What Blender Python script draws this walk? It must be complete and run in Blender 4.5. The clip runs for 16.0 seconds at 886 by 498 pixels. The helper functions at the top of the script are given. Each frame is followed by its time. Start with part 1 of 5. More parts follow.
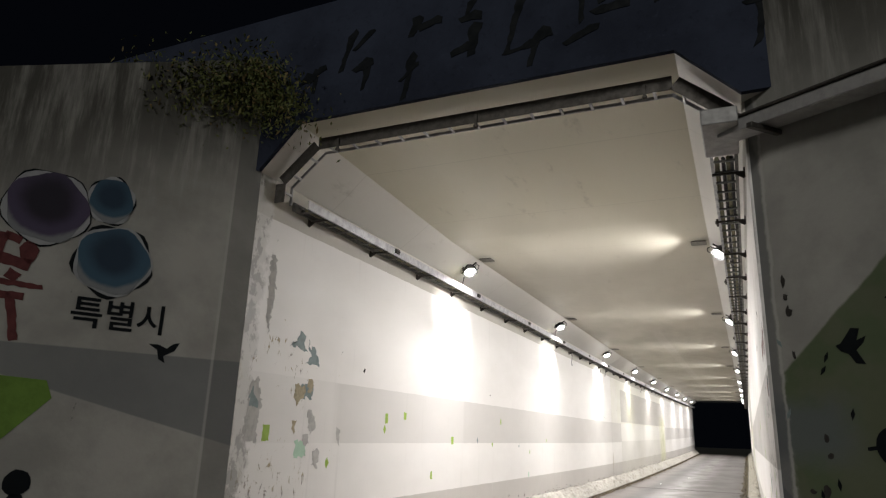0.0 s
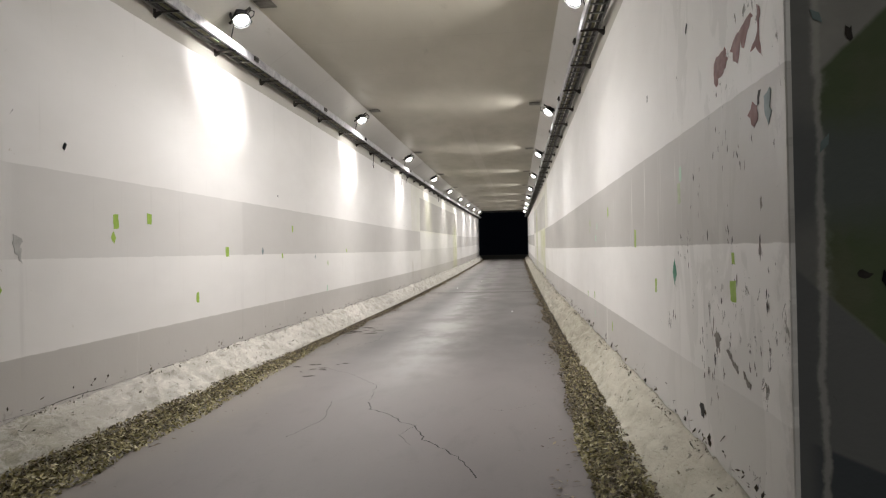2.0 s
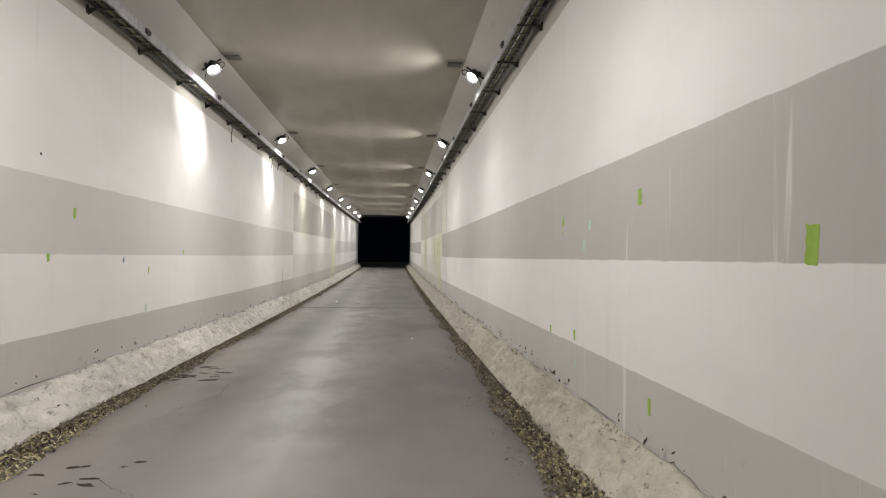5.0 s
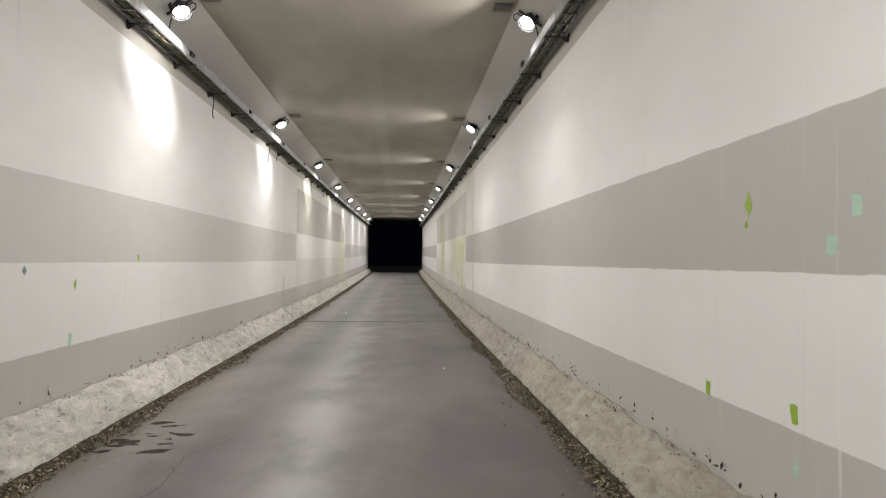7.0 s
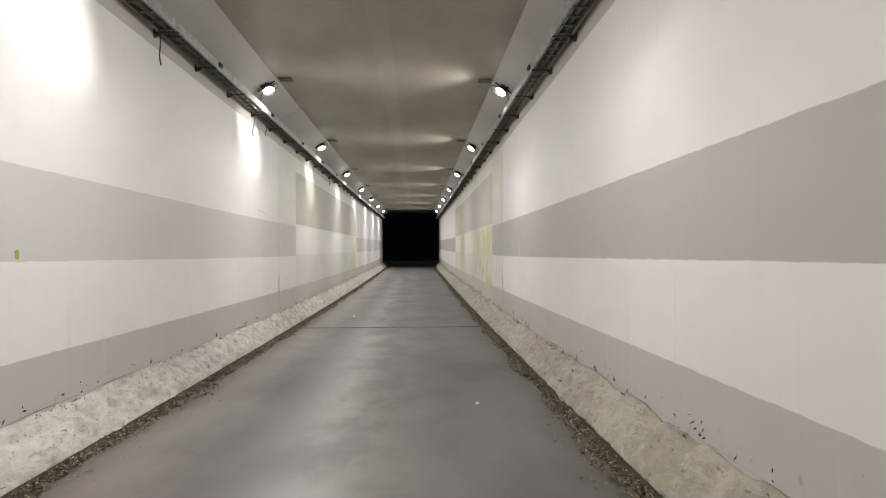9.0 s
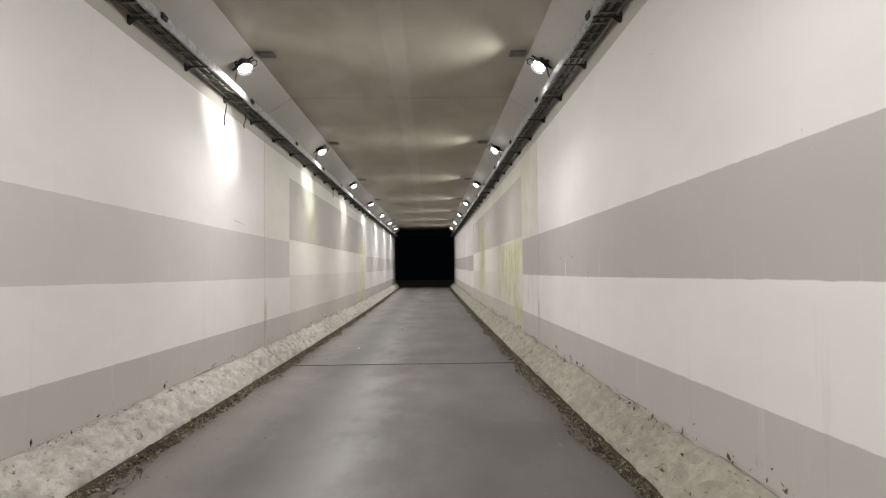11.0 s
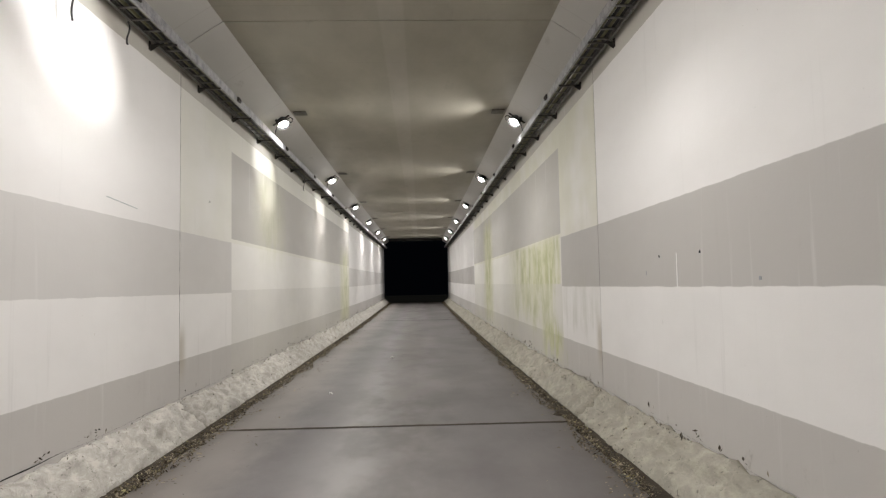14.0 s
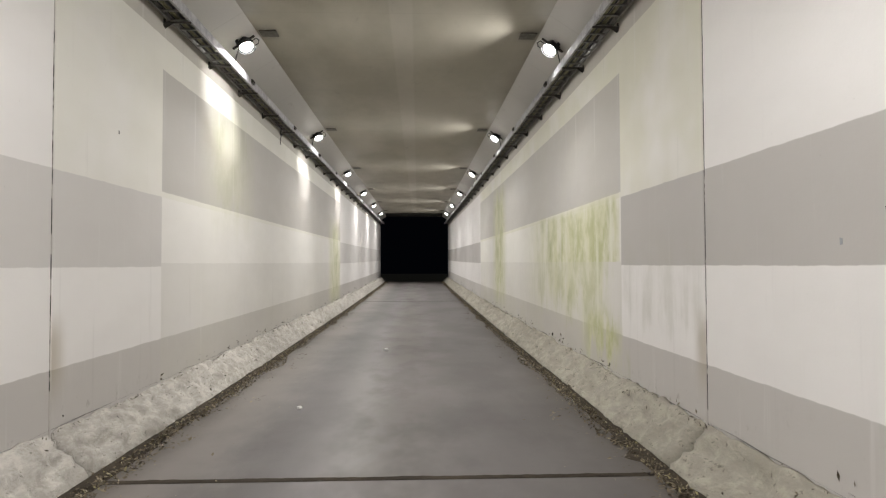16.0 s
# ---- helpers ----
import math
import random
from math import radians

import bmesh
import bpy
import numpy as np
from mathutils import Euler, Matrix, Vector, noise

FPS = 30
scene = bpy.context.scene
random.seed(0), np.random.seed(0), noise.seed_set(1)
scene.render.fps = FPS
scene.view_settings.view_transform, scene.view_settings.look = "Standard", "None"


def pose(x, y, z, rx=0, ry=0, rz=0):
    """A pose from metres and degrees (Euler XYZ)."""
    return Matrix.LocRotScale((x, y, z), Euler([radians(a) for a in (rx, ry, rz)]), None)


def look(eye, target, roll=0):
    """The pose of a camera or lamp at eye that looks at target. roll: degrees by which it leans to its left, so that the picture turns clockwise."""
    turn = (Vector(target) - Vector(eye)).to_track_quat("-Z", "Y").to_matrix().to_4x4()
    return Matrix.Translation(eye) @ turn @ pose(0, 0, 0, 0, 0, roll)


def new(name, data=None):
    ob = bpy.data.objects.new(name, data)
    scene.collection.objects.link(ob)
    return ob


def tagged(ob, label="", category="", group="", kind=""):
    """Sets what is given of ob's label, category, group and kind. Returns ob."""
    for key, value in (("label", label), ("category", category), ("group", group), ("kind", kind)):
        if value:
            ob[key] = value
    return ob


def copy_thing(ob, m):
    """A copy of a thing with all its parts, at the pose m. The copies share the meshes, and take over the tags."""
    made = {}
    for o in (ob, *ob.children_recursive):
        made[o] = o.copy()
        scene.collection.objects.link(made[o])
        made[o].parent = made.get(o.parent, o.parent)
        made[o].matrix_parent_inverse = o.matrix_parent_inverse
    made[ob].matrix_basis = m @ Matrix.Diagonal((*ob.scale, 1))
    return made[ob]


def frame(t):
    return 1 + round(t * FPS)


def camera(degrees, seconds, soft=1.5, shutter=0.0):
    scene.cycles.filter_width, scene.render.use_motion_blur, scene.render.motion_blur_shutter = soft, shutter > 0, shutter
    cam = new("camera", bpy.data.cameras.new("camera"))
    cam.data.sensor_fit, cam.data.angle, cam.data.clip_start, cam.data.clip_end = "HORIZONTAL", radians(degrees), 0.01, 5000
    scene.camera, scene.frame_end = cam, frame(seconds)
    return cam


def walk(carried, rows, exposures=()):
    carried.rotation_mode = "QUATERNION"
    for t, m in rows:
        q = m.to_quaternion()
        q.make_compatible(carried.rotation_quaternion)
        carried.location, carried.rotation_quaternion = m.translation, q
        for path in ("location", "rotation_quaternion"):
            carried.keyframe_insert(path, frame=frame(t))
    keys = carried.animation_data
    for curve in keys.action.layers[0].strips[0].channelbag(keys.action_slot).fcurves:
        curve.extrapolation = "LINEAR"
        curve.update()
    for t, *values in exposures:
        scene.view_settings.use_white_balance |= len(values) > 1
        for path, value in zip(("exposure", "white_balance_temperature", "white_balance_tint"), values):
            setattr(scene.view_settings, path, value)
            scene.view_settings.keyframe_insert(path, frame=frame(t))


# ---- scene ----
cam = camera(68.2, 16.0, soft=1.25)
PATH = [
    (0, (0.125, 0.797, 1.616), (-0.68, 2.546, 2.155), 2.0),
    (0.5, (-0.15, 1.349, 1.467), (-0.75, 3.197, 1.939), -0.7),
    (1, (-0.398, 2.019, 1.45), (-0.82, 3.96, 1.69), -1.7),
    (1.5, (-0.594, 2.732, 1.451), (-0.91, 4.705, 1.547), -1.0),
    (2, (-0.752, 3.329, 1.445), (-0.977, 5.316, 1.451), -1.2),
    (2.5, (-0.83, 3.957, 1.472), (-0.936, 5.954, 1.453), -0.7),
    (3, (-0.932, 4.532, 1.506), (-0.95, 6.532, 1.493), -0.1),
    (3.5, (-0.999, 5.152, 1.519), (-0.937, 7.151, 1.521), 0.3),
    (4, (-1.123, 5.757, 1.506), (-1.007, 7.754, 1.528), 0.5),
    (4.2, (-1.148, 5.975, 1.479), (-1.013, 7.97, 1.507), 0.5),
    (6.3, (-1.44, 8.651, 1.45), (-1.28, 10.645, 1.471), 0.6),
    (6.5, (-1.45, 8.906, 1.478), (-1.297, 10.9, 1.505), 0.6),
    (7, (-1.493, 9.552, 1.488), (-1.366, 11.547, 1.526), 0.5),
    (7.5, (-1.441, 10.19, 1.462), (-1.321, 12.186, 1.497), 0.3),
    (8, (-1.477, 10.827, 1.49), (-1.369, 12.824, 1.518), 0.1),
    (8.5, (-1.479, 11.473, 1.473), (-1.381, 13.47, 1.495), -0.2),
    (9, (-1.49, 12.082, 1.486), (-1.412, 14.08, 1.505), -0.2),
    (11.3, (-1.55, 14.85, 1.498), (-1.516, 16.848, 1.579), -0.6),
    (11.5, (-1.557, 15.057, 1.494), (-1.517, 17.056, 1.569), -0.3),
    (12, (-1.568, 15.73, 1.493), (-1.534, 17.728, 1.559), -0.4),
    (12.5, (-1.583, 16.336, 1.477), (-1.532, 18.334, 1.551), -0.7),
    (13, (-1.63, 17.019, 1.489), (-1.572, 19.016, 1.58), -1.1),
    (13.5, (-1.665, 17.657, 1.474), (-1.59, 19.652, 1.589), -1.2),
    (14, (-1.712, 18.347, 1.472), (-1.642, 20.342, 1.595), -1.1),
    (14.5, (-1.745, 18.977, 1.474), (-1.672, 20.973, 1.579), -1.0),
    (15, (-1.766, 19.666, 1.451), (-1.695, 21.663, 1.528), -0.7),
    (15.5, (-1.776, 20.283, 1.439), (-1.7, 22.281, 1.492), -0.4),
    (16, (-1.792, 20.941, 1.455), (-1.715, 22.938, 1.514), -0.2),
]
EXPOSURES = [(0.0, 0.95), (0.5, 0.93), (1.0, 0.69), (1.5, 0.58), (2.0, 0.46), (3.0, 0.3), (4.0, 0.24), (8.5, 0.17), (13.0, 0.17), (14.5, 0.16), (16.0, 0.27)]
SKY, LENS = 0.002, 25.0
WIDE_L, WIDE_R, BEAM_R = 80.0, 62.0, 78.0    # watts of each flood, and of the bright core of those along the right wall
walk(cam, [(t, look(eye, target, roll)) for t, eye, target, roll in PATH], EXPOSURES)

# ---- night sky ----
world = bpy.data.worlds.new("night")
scene.world = world
world.use_nodes = True
world.node_tree.nodes["Background"].inputs[0].default_value = (0.30, 0.38, 0.62, 1)
world.node_tree.nodes["Background"].inputs[1].default_value = SKY

# faint sun added behind the walker to light the wing walls, its source unseen
rear_sun = bpy.data.lights.new("rear_fill", "SUN")
rear_sun.energy, rear_sun.angle, rear_sun.color = 0.42, radians(12), (1.0, 0.98, 0.92)
new("rear_fill", rear_sun).matrix_basis = look((-1.0, -8.0, 6.0), (-2.0, 5.0, 0.5))

XL, XR = -4.34, 0.285            # faces of the two tunnel walls
Y0, Y1 = 5.85, 65.9              # mouth and far end
JOINTS = (25.6, 45.7)            # expansion joints
SPRING, CROWN = 4.2, 4.5        # foot and top of the ceiling haunch
LAMP_Y = [10.9 + 6.17 * k for k in range(9)]


def rise(y):
    """The floor climbs gently towards the far end."""
    return 0.55 * (min(max(y - 20.0, 0.0), 46.0) / 45.6) ** 1.6


# ---- node helpers ----
def material(name, rough=0.6, metal=0.0):
    m = bpy.data.materials.new(name)
    m.use_nodes = True
    b = m.node_tree.nodes["Principled BSDF"]
    b.inputs["Roughness"].default_value = rough
    b.inputs["Metallic"].default_value = metal
    return m, m.node_tree, b


def put(t, sock, v):
    if isinstance(v, bpy.types.NodeSocket):
        t.links.new(v, sock)
    elif isinstance(v, tuple) and len(v) == 3 and sock.type == "RGBA":
        sock.default_value = (*v, 1)
    else:
        sock.default_value = v


def mth(t, op, a, b=None, c=None, clamp=False):
    n = t.nodes.new("ShaderNodeMath")
    n.operation, n.use_clamp = op, clamp
    for s, v in zip(n.inputs, (a, b, c)):
        if v is not None:
            put(t, s, v)
    return n.outputs[0]


def mul(t, a, b):
    return mth(t, "MULTIPLY", a, b)


def mixc(t, fac, a, b, mode="MIX"):
    n = t.nodes.new("ShaderNodeMix")
    n.data_type, n.blend_type = "RGBA", mode
    put(t, n.inputs[0], fac)
    put(t, n.inputs[6], a)
    put(t, n.inputs[7], b)
    return n.outputs[2]


def coords(t, kind="position"):
    if kind == "uv":
        return t.nodes.new("ShaderNodeTexCoord").outputs["UV"]
    if kind == "object":
        return t.nodes.new("ShaderNodeTexCoord").outputs["Object"]
    return t.nodes.new("ShaderNodeNewGeometry").outputs["Position"]


def stretched(t, vec, s, off=(0, 0, 0)):
    n = t.nodes.new("ShaderNodeMapping")
    put(t, n.inputs[0], vec)
    n.inputs[1].default_value = off
    n.inputs[3].default_value = s
    return n.outputs[0]


def grain(t, vec, scale, detail=5.0, rough=0.6, warp=0.0):
    n = t.nodes.new("ShaderNodeTexNoise")
    put(t, n.inputs["Vector"], vec)
    n.inputs["Scale"].default_value = scale
    n.inputs["Detail"].default_value = detail
    n.inputs["Roughness"].default_value = rough
    n.inputs["Distortion"].default_value = warp
    return n.outputs["Fac"]


def ramp(t, v, lo, hi, a=0.0, b=1.0):
    n = t.nodes.new("ShaderNodeMapRange")
    n.interpolation_type = "SMOOTHSTEP"
    put(t, n.inputs[0], v)
    for s, x in zip(n.inputs[1:5], (lo, hi, a, b)):
        s.default_value = x
    return n.outputs[0]


def between(t, v, lo, hi, soft=0.004):
    return mul(t, ramp(t, v, lo - soft, lo + soft), ramp(t, v, hi - soft, hi + soft, 1.0, 0.0))


def relief(t, b, height, strength=0.3, distance=0.01):
    n = t.nodes.new("ShaderNodeBump")
    n.inputs["Strength"].default_value = strength
    n.inputs["Distance"].default_value = distance
    put(t, n.inputs["Height"], height)
    t.links.new(n.outputs[0], b.inputs["Normal"])


def split(t, vec):
    n = t.nodes.new("ShaderNodeSeparateXYZ")
    put(t, n.inputs[0], vec)
    return n.outputs


# ---- materials ----
WHITE, GREY, SKIRT = (0.80, 0.78, 0.757), (0.46, 0.44, 0.415), (0.505, 0.482, 0.455)


def painted_wall(name, side):
    """Wall paint in bands: u runs along the tunnel, v is the height above the floor."""
    m, t, b = material(name, 0.5)
    uv = coords(t, "uv")
    u, v, _ = split(t, uv)
    wob = mul(t, mth(t, "SUBTRACT", grain(t, uv, 5.0, 3), 0.5), 0.02)
    vv = mth(t, "ADD", v, wob)
    far = between(t, u, 27.55, 42.55, 0.006)
    near = mth(t, "SUBTRACT", 1.0, far)
    g_near = between(t, vv, 1.45, 2.145)
    # left band: paler paint by the mouth; beyond, lamp glare mixed into its colour
    if side == "left":
        fade = mth(t, "MULTIPLY_ADD", ramp(t, u, 11.55, 11.65), 0.17, mth(t, "MULTIPLY_ADD", ramp(t, u, 7.5, 7.7), 0.28, 0.15))
        g_near = mul(t, g_near, fade)
    g_far = between(t, vv, 2.20, 3.43)
    light_far = between(t, vv, 0.735, 1.485)
    grey = mth(t, "ADD", mul(t, near, g_near), mul(t, far, mth(t, "MULTIPLY_ADD", light_far, 0.32, g_far)), clamp=True)
    col = mixc(t, grey, WHITE, GREY)
    worn = ramp(t, u, 7.0, 10.5, 0.3, 1.0) if side == "right" else 1.0
    col = mixc(t, mul(t, ramp(t, vv, 0.733, 0.741, 1.0, 0.0), worn), col, SKIRT)
    # yellowed paint beyond the joint
    yel = mul(t, between(t, u, 25.6, 42.5, 0.02), mth(t, "ADD", ramp(t, vv, 2.14, 2.15), mul(t, far, 0.4), clamp=True))
    yel = mul(t, yel, mth(t, "MULTIPLY_ADD", mul(t, far, g_far), -0.8, 1.0))
    col = mixc(t, mul(t, yel, ramp(t, grain(t, uv, 0.7, 3), 0.25, 0.6, 0.15, 0.55 if side == "right" else 0.34)), col, (0.56, 0.55, 0.36) if side == "right" else (0.60, 0.60, 0.43))
    # bare strip under the cable ladder
    col = mixc(t, ramp(t, vv, 3.755, 3.763), col, (0.47, 0.445, 0.39))
    where0 = grain(t, uv, 0.8, 3)
    # large uneven patches of repaint and dust
    cloud = grain(t, stretched(t, uv, (0.5, 1.0, 1.0)), 0.9, 4)
    col = mixc(t, ramp(t, cloud, 0.3, 0.75, 0.0, 0.16), col, (0.42, 0.40, 0.37))
    # run marks down the wall, dark and light
    run = grain(t, stretched(t, uv, (5.0, 0.22, 1.0)), 1.6, 5, 0.65)
    col = mixc(t, ramp(t, run, 0.58, 0.8, 0.0, 0.22), col, (0.30, 0.285, 0.26))
    run2 = grain(t, stretched(t, uv, (7.0, 0.3, 1.0), (3.1, 7.7, 0)), 1.3, 4, 0.6)
    col = mixc(t, ramp(t, run2, 0.6, 0.75, 0.0, 0.3), col, (0.72, 0.71, 0.68))
    # algae: a yellow-green wash with wide ragged runs, dark patches low down
    runs = grain(t, stretched(t, uv, (1.7, 0.24, 1.0), (11.0, 2.0, 0)), 1.5, 6, 0.62, 0.3)
    patchy = grain(t, stretched(t, uv, (1.0, 0.7, 1.0), (5.0, 1.0, 0)), 2.1, 6, 0.68)
    streak = mth(t, "ADD", mul(t, runs, 0.62), mul(t, patchy, 0.38))
    edge = mul(t, mth(t, "SUBTRACT", streak, 0.5), 2.2)
    ue, ve = mth(t, "ADD", u, mul(t, edge, 0.8)), mth(t, "ADD", v, edge)
    if side == "right":
        zone = mul(t, mul(t, ramp(t, u, 27.56, 27.66), ramp(t, ue, 30.4, 34.0, 1.0, 0.0)), mul(t, ramp(t, ve, 0.55, 1.2), ramp(t, v, 2.1, 2.25, 1.0, 0.0)))
        zone = mul(t, zone, mth(t, "MAXIMUM", ramp(t, vv, 1.48, 1.49), ramp(t, ue, 27.7, 28.4, 0.0, 0.75)))
        zone2 = mul(t, between(t, u, 36.6, 38.6, 0.7), between(t, v, 0.6, 3.3, 0.4))
        low = mul(t, between(t, ue, 27.7, 29.0, 0.3), between(t, ve, 0.42, 0.85, 0.12))
        zone = mth(t, "ADD", mth(t, "ADD", zone, zone2), low, clamp=True)
        mould = mul(t, between(t, u, 25.63, 27.6, 0.05), mul(t, ramp(t, ve, 0.85, 1.3), ramp(t, ve, 1.5, 1.95, 1.0, 0.0)))
        col = mixc(t, mul(t, mould, ramp(t, streak, 0.42, 0.62, 0.0, 0.34)), col, (0.40, 0.395, 0.31))
    else:
        zone = mul(t, between(t, u, 29.0, 31.0, 0.6), between(t, v, 2.0, 3.5, 0.4))
        zone2 = mul(t, between(t, u, 40.0, 42.4, 0.5), between(t, v, 0.3, 2.6, 0.4))
        zone = mth(t, "ADD", mul(t, zone, 0.35), mul(t, zone2, 0.7), clamp=True)
    col = mixc(t, mul(t, zone, ramp(t, streak, 0.36, 0.52, 0.22, 0.85)), col, mixc(t, ramp(t, patchy, 0.42, 0.6), (0.56, 0.56, 0.33), (0.40, 0.42, 0.17)))
    col = mixc(t, mul(t, zone, ramp(t, streak, 0.54, 0.64, 0.0, 0.6)), col, (0.23, 0.26, 0.07))
    # pale runs washed through the growth
    col = mixc(t, mul(t, zone, ramp(t, grain(t, stretched(t, uv, (3.4, 0.16, 1.0), (2.0, 9.0, 0)), 1.8, 3, 0.6), 0.60, 0.66, 0.0, 0.7)), col, (0.70, 0.70, 0.58))
    # rust weeping from the joint
    weep = mul(t, mul(t, ramp(t, u, 25.6, 25.62), ramp(t, u, 25.63, 25.85, 1.0, 0.0)), mul(t, ramp(t, v, 0.4, 0.8), ramp(t, v, 0.9, 1.2, 1.0, 0.0)))
    col = mixc(t, mul(t, weep, 0.55), col, (0.30, 0.24, 0.14))
    # mould and scuffs above the mortar fillet
    low = mul(t, ramp(t, v, 0.3, 0.75, 1.0, 0.0), ramp(t, grain(t, stretched(t, uv, (1.5, 1.0, 1.0)), 4.0, 6, 0.7), 0.58, 0.72, 0.0, 0.6))
    col = mixc(t, low, col, (0.22, 0.20, 0.17))
    # fine specks and a few larger spots
    speck = ramp(t, grain(t, uv, 34.0, 2, 0.5), 0.74, 0.78, 0.0, 0.5)
    col = mixc(t, mul(t, speck, ramp(t, where0, 0.45, 0.65)), col, (0.2, 0.185, 0.16))
    blot = ramp(t, grain(t, stretched(t, uv, (1.0, 0.6, 1.0), (9.0, 3.0, 0.0)), 3.1, 7, 0.75), 0.66, 0.74, 0.0, 0.28)
    col = mixc(t, blot, col, (0.27, 0.255, 0.22))
    if side == "right":
        smear = grain(t, stretched(t, uv, (1.0, 0.42, 1.0), (3.0, 7.0, 0.0)), 2.6, 5, 0.6, 1.2)
        near = ramp(t, u, 7.2, 8.6, 1.0, 0.0)
        col = mixc(t, mul(t, near, ramp(t, smear, 0.52, 0.57, 0.0, 0.17)), col, (0.29, 0.285, 0.25))
        col = mixc(t, mul(t, ramp(t, u, 6.6, 8.0, 0.05, 0.0), ramp(t, where0, 0.3, 0.6, 0.7, 1.0)), col, (0.40, 0.375, 0.335))
        lime = grain(t, stretched(t, uv, (1.0, 0.05, 1.0), (2.0, 0.0, 0.0)), 7.0, 4, 0.6, 0.3)
        col = mixc(t, mul(t, mul(t, between(t, u, 7.2, 12.8, 1.2), ramp(t, v, 1.9, 2.3, 1.0, 0.0)), ramp(t, lime, 0.61, 0.68, 0.0, 0.5)), col, (0.80, 0.79, 0.74))
    # flaking paint near the mouth
    flake = grain(t, stretched(t, uv, (1.5, 0.65, 1.0), (4.0, 1.0, 0)), 12.0, 6, 0.68, 0.6)
    where = grain(t, uv, 1.5, 3)
    reach = mth(t, "MULTIPLY_ADD", ramp(t, u, 5.9, 9.0, 0.145 if side == "left" else 0.12, 0.0), ramp(t, v, 2.3, 2.9, 1.0, 0.3), mul(t, mth(t, "SUBTRACT", where, 0.5), 0.42))
    lim = mth(t, "SUBTRACT", 0.765, reach)
    off = ramp(t, mth(t, "SUBTRACT", flake, lim), 0.0, 0.012)
    tone = mixc(t, ramp(t, grain(t, uv, 3.0, 3), 0.42, 0.6), *(((0.26, 0.25, 0.235), (0.36, 0.30, 0.19)) if side == "left" else ((0.05, 0.045, 0.04), (0.15, 0.14, 0.115))))
    col = mixc(t, off, col, tone)
    # pale scraped strip along the very edge
    edge = mul(t, ramp(t, mth(t, "ADD", u, mul(t, grain(t, uv, 3.5, 5, 0.7), 0.5)), 6.25, 6.35, 1.0, 0.0), 0.8 if side == "left" else 0.3)
    col = mixc(t, edge, col, mixc(t, ramp(t, grain(t, stretched(t, uv, (1.6, 1.0, 1.0)), 3.2, 6, 0.7), 0.5, 0.56), (0.56, 0.55, 0.52), (0.27, 0.26, 0.245)))
    put(t, b.inputs["Base Color"], col)
    put(t, b.inputs["Roughness"], ramp(t, cloud, 0.3, 0.7, 0.42, 0.58))
    relief(t, b, mth(t, "ADD", mth(t, "ADD", mul(t, grain(t, uv, 2.2, 5), 0.9), mul(t, grain(t, uv, 60.0, 3), 0.06)), mul(t, off, -0.12)), 0.25, 0.02)
    return m


def concrete(name, colour, dark, rough=0.75, scale=1.0, strength=0.35, spots=0.25):
    m, t, b = material(name, rough)
    p = coords(t)
    big = grain(t, p, 0.8 * scale, 5, 0.6)
    fine = grain(t, p, 14.0 * scale, 6, 0.65)
    col = mixc(t, ramp(t, big, 0.3, 0.7), colour, dark)
    col = mixc(t, ramp(t, fine, 0.55, 0.75, 0.0, spots), col, tuple(c * 0.45 for c in dark))
    col = mixc(t, ramp(t, fine, 0.25, 0.42, spots, 0.0), col, tuple(min(1, c * 1.25) for c in colour))
    put(t, b.inputs["Base Color"], col)
    relief(t, b, mth(t, "ADD", big, mul(t, fine, 0.5)), strength, 0.02)
    return m


def ceiling_paint():
    m, t, b = material("ceiling_paint", 0.5)
    p = coords(t)
    x, y, _ = split(t, p)
    cloud = grain(t, stretched(t, p, (1.0, 0.45, 1.0)), 0.9, 5)
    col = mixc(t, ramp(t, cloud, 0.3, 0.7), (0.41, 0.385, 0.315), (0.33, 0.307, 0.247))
    # brightness of the ceiling near the mouth, put into the colour along y
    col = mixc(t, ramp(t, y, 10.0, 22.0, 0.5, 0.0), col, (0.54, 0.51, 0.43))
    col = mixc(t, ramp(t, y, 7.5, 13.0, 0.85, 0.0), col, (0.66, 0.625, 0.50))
    strip = mul(t, between(t, x, -2.13, -1.85, 0.02), ramp(t, y, 16.0, 24.0, 0.0, 0.28))
    col = mixc(t, strip, col, (0.52, 0.50, 0.45))
    # lighter, more neutral grey over the splayed corners
    off = mth(t, "ABSOLUTE", mth(t, "ADD", x, -(XL + XR) / 2))
    col = mixc(t, ramp(t, off, 1.848, 1.856, 0.0, 0.8), col, (0.55, 0.535, 0.51))
    line = mth(t, "PINGPONG", mth(t, "ADD", y, mul(t, grain(t, p, 2.0, 2), 0.02)), 0.9)
    col = mixc(t, ramp(t, line, 0.0, 0.012, 0.22, 0.0), col, (0.2, 0.185, 0.15))
    stain = grain(t, stretched(t, p, (2.0, 0.6, 1.0)), 1.8, 6, 0.7)
    col = mixc(t, ramp(t, stain, 0.60, 0.75, 0.0, 0.4), col, (0.24, 0.22, 0.18))
    # darker round the lamp mounts
    mount_dark = mul(t, between(t, off, 1.60, 1.86, 0.10), ramp(t, mth(t, "PINGPONG", mth(t, "ADD", y, -10.97), 3.085), 0.05, 0.4, 0.5, 0.0))
    col = mixc(t, mul(t, mount_dark, ramp(t, stain, 0.3, 0.6, 0.6, 1.0)), col, (0.10, 0.092, 0.08))
    put(t, b.inputs["Base Color"], col)
    put(t, b.inputs["Roughness"], ramp(t, cloud, 0.3, 0.7, 0.47, 0.58))
    relief(t, b, mth(t, "ADD", cloud, mul(t, grain(t, p, 25.0, 4), 0.12)), 0.25, 0.02)
    return m


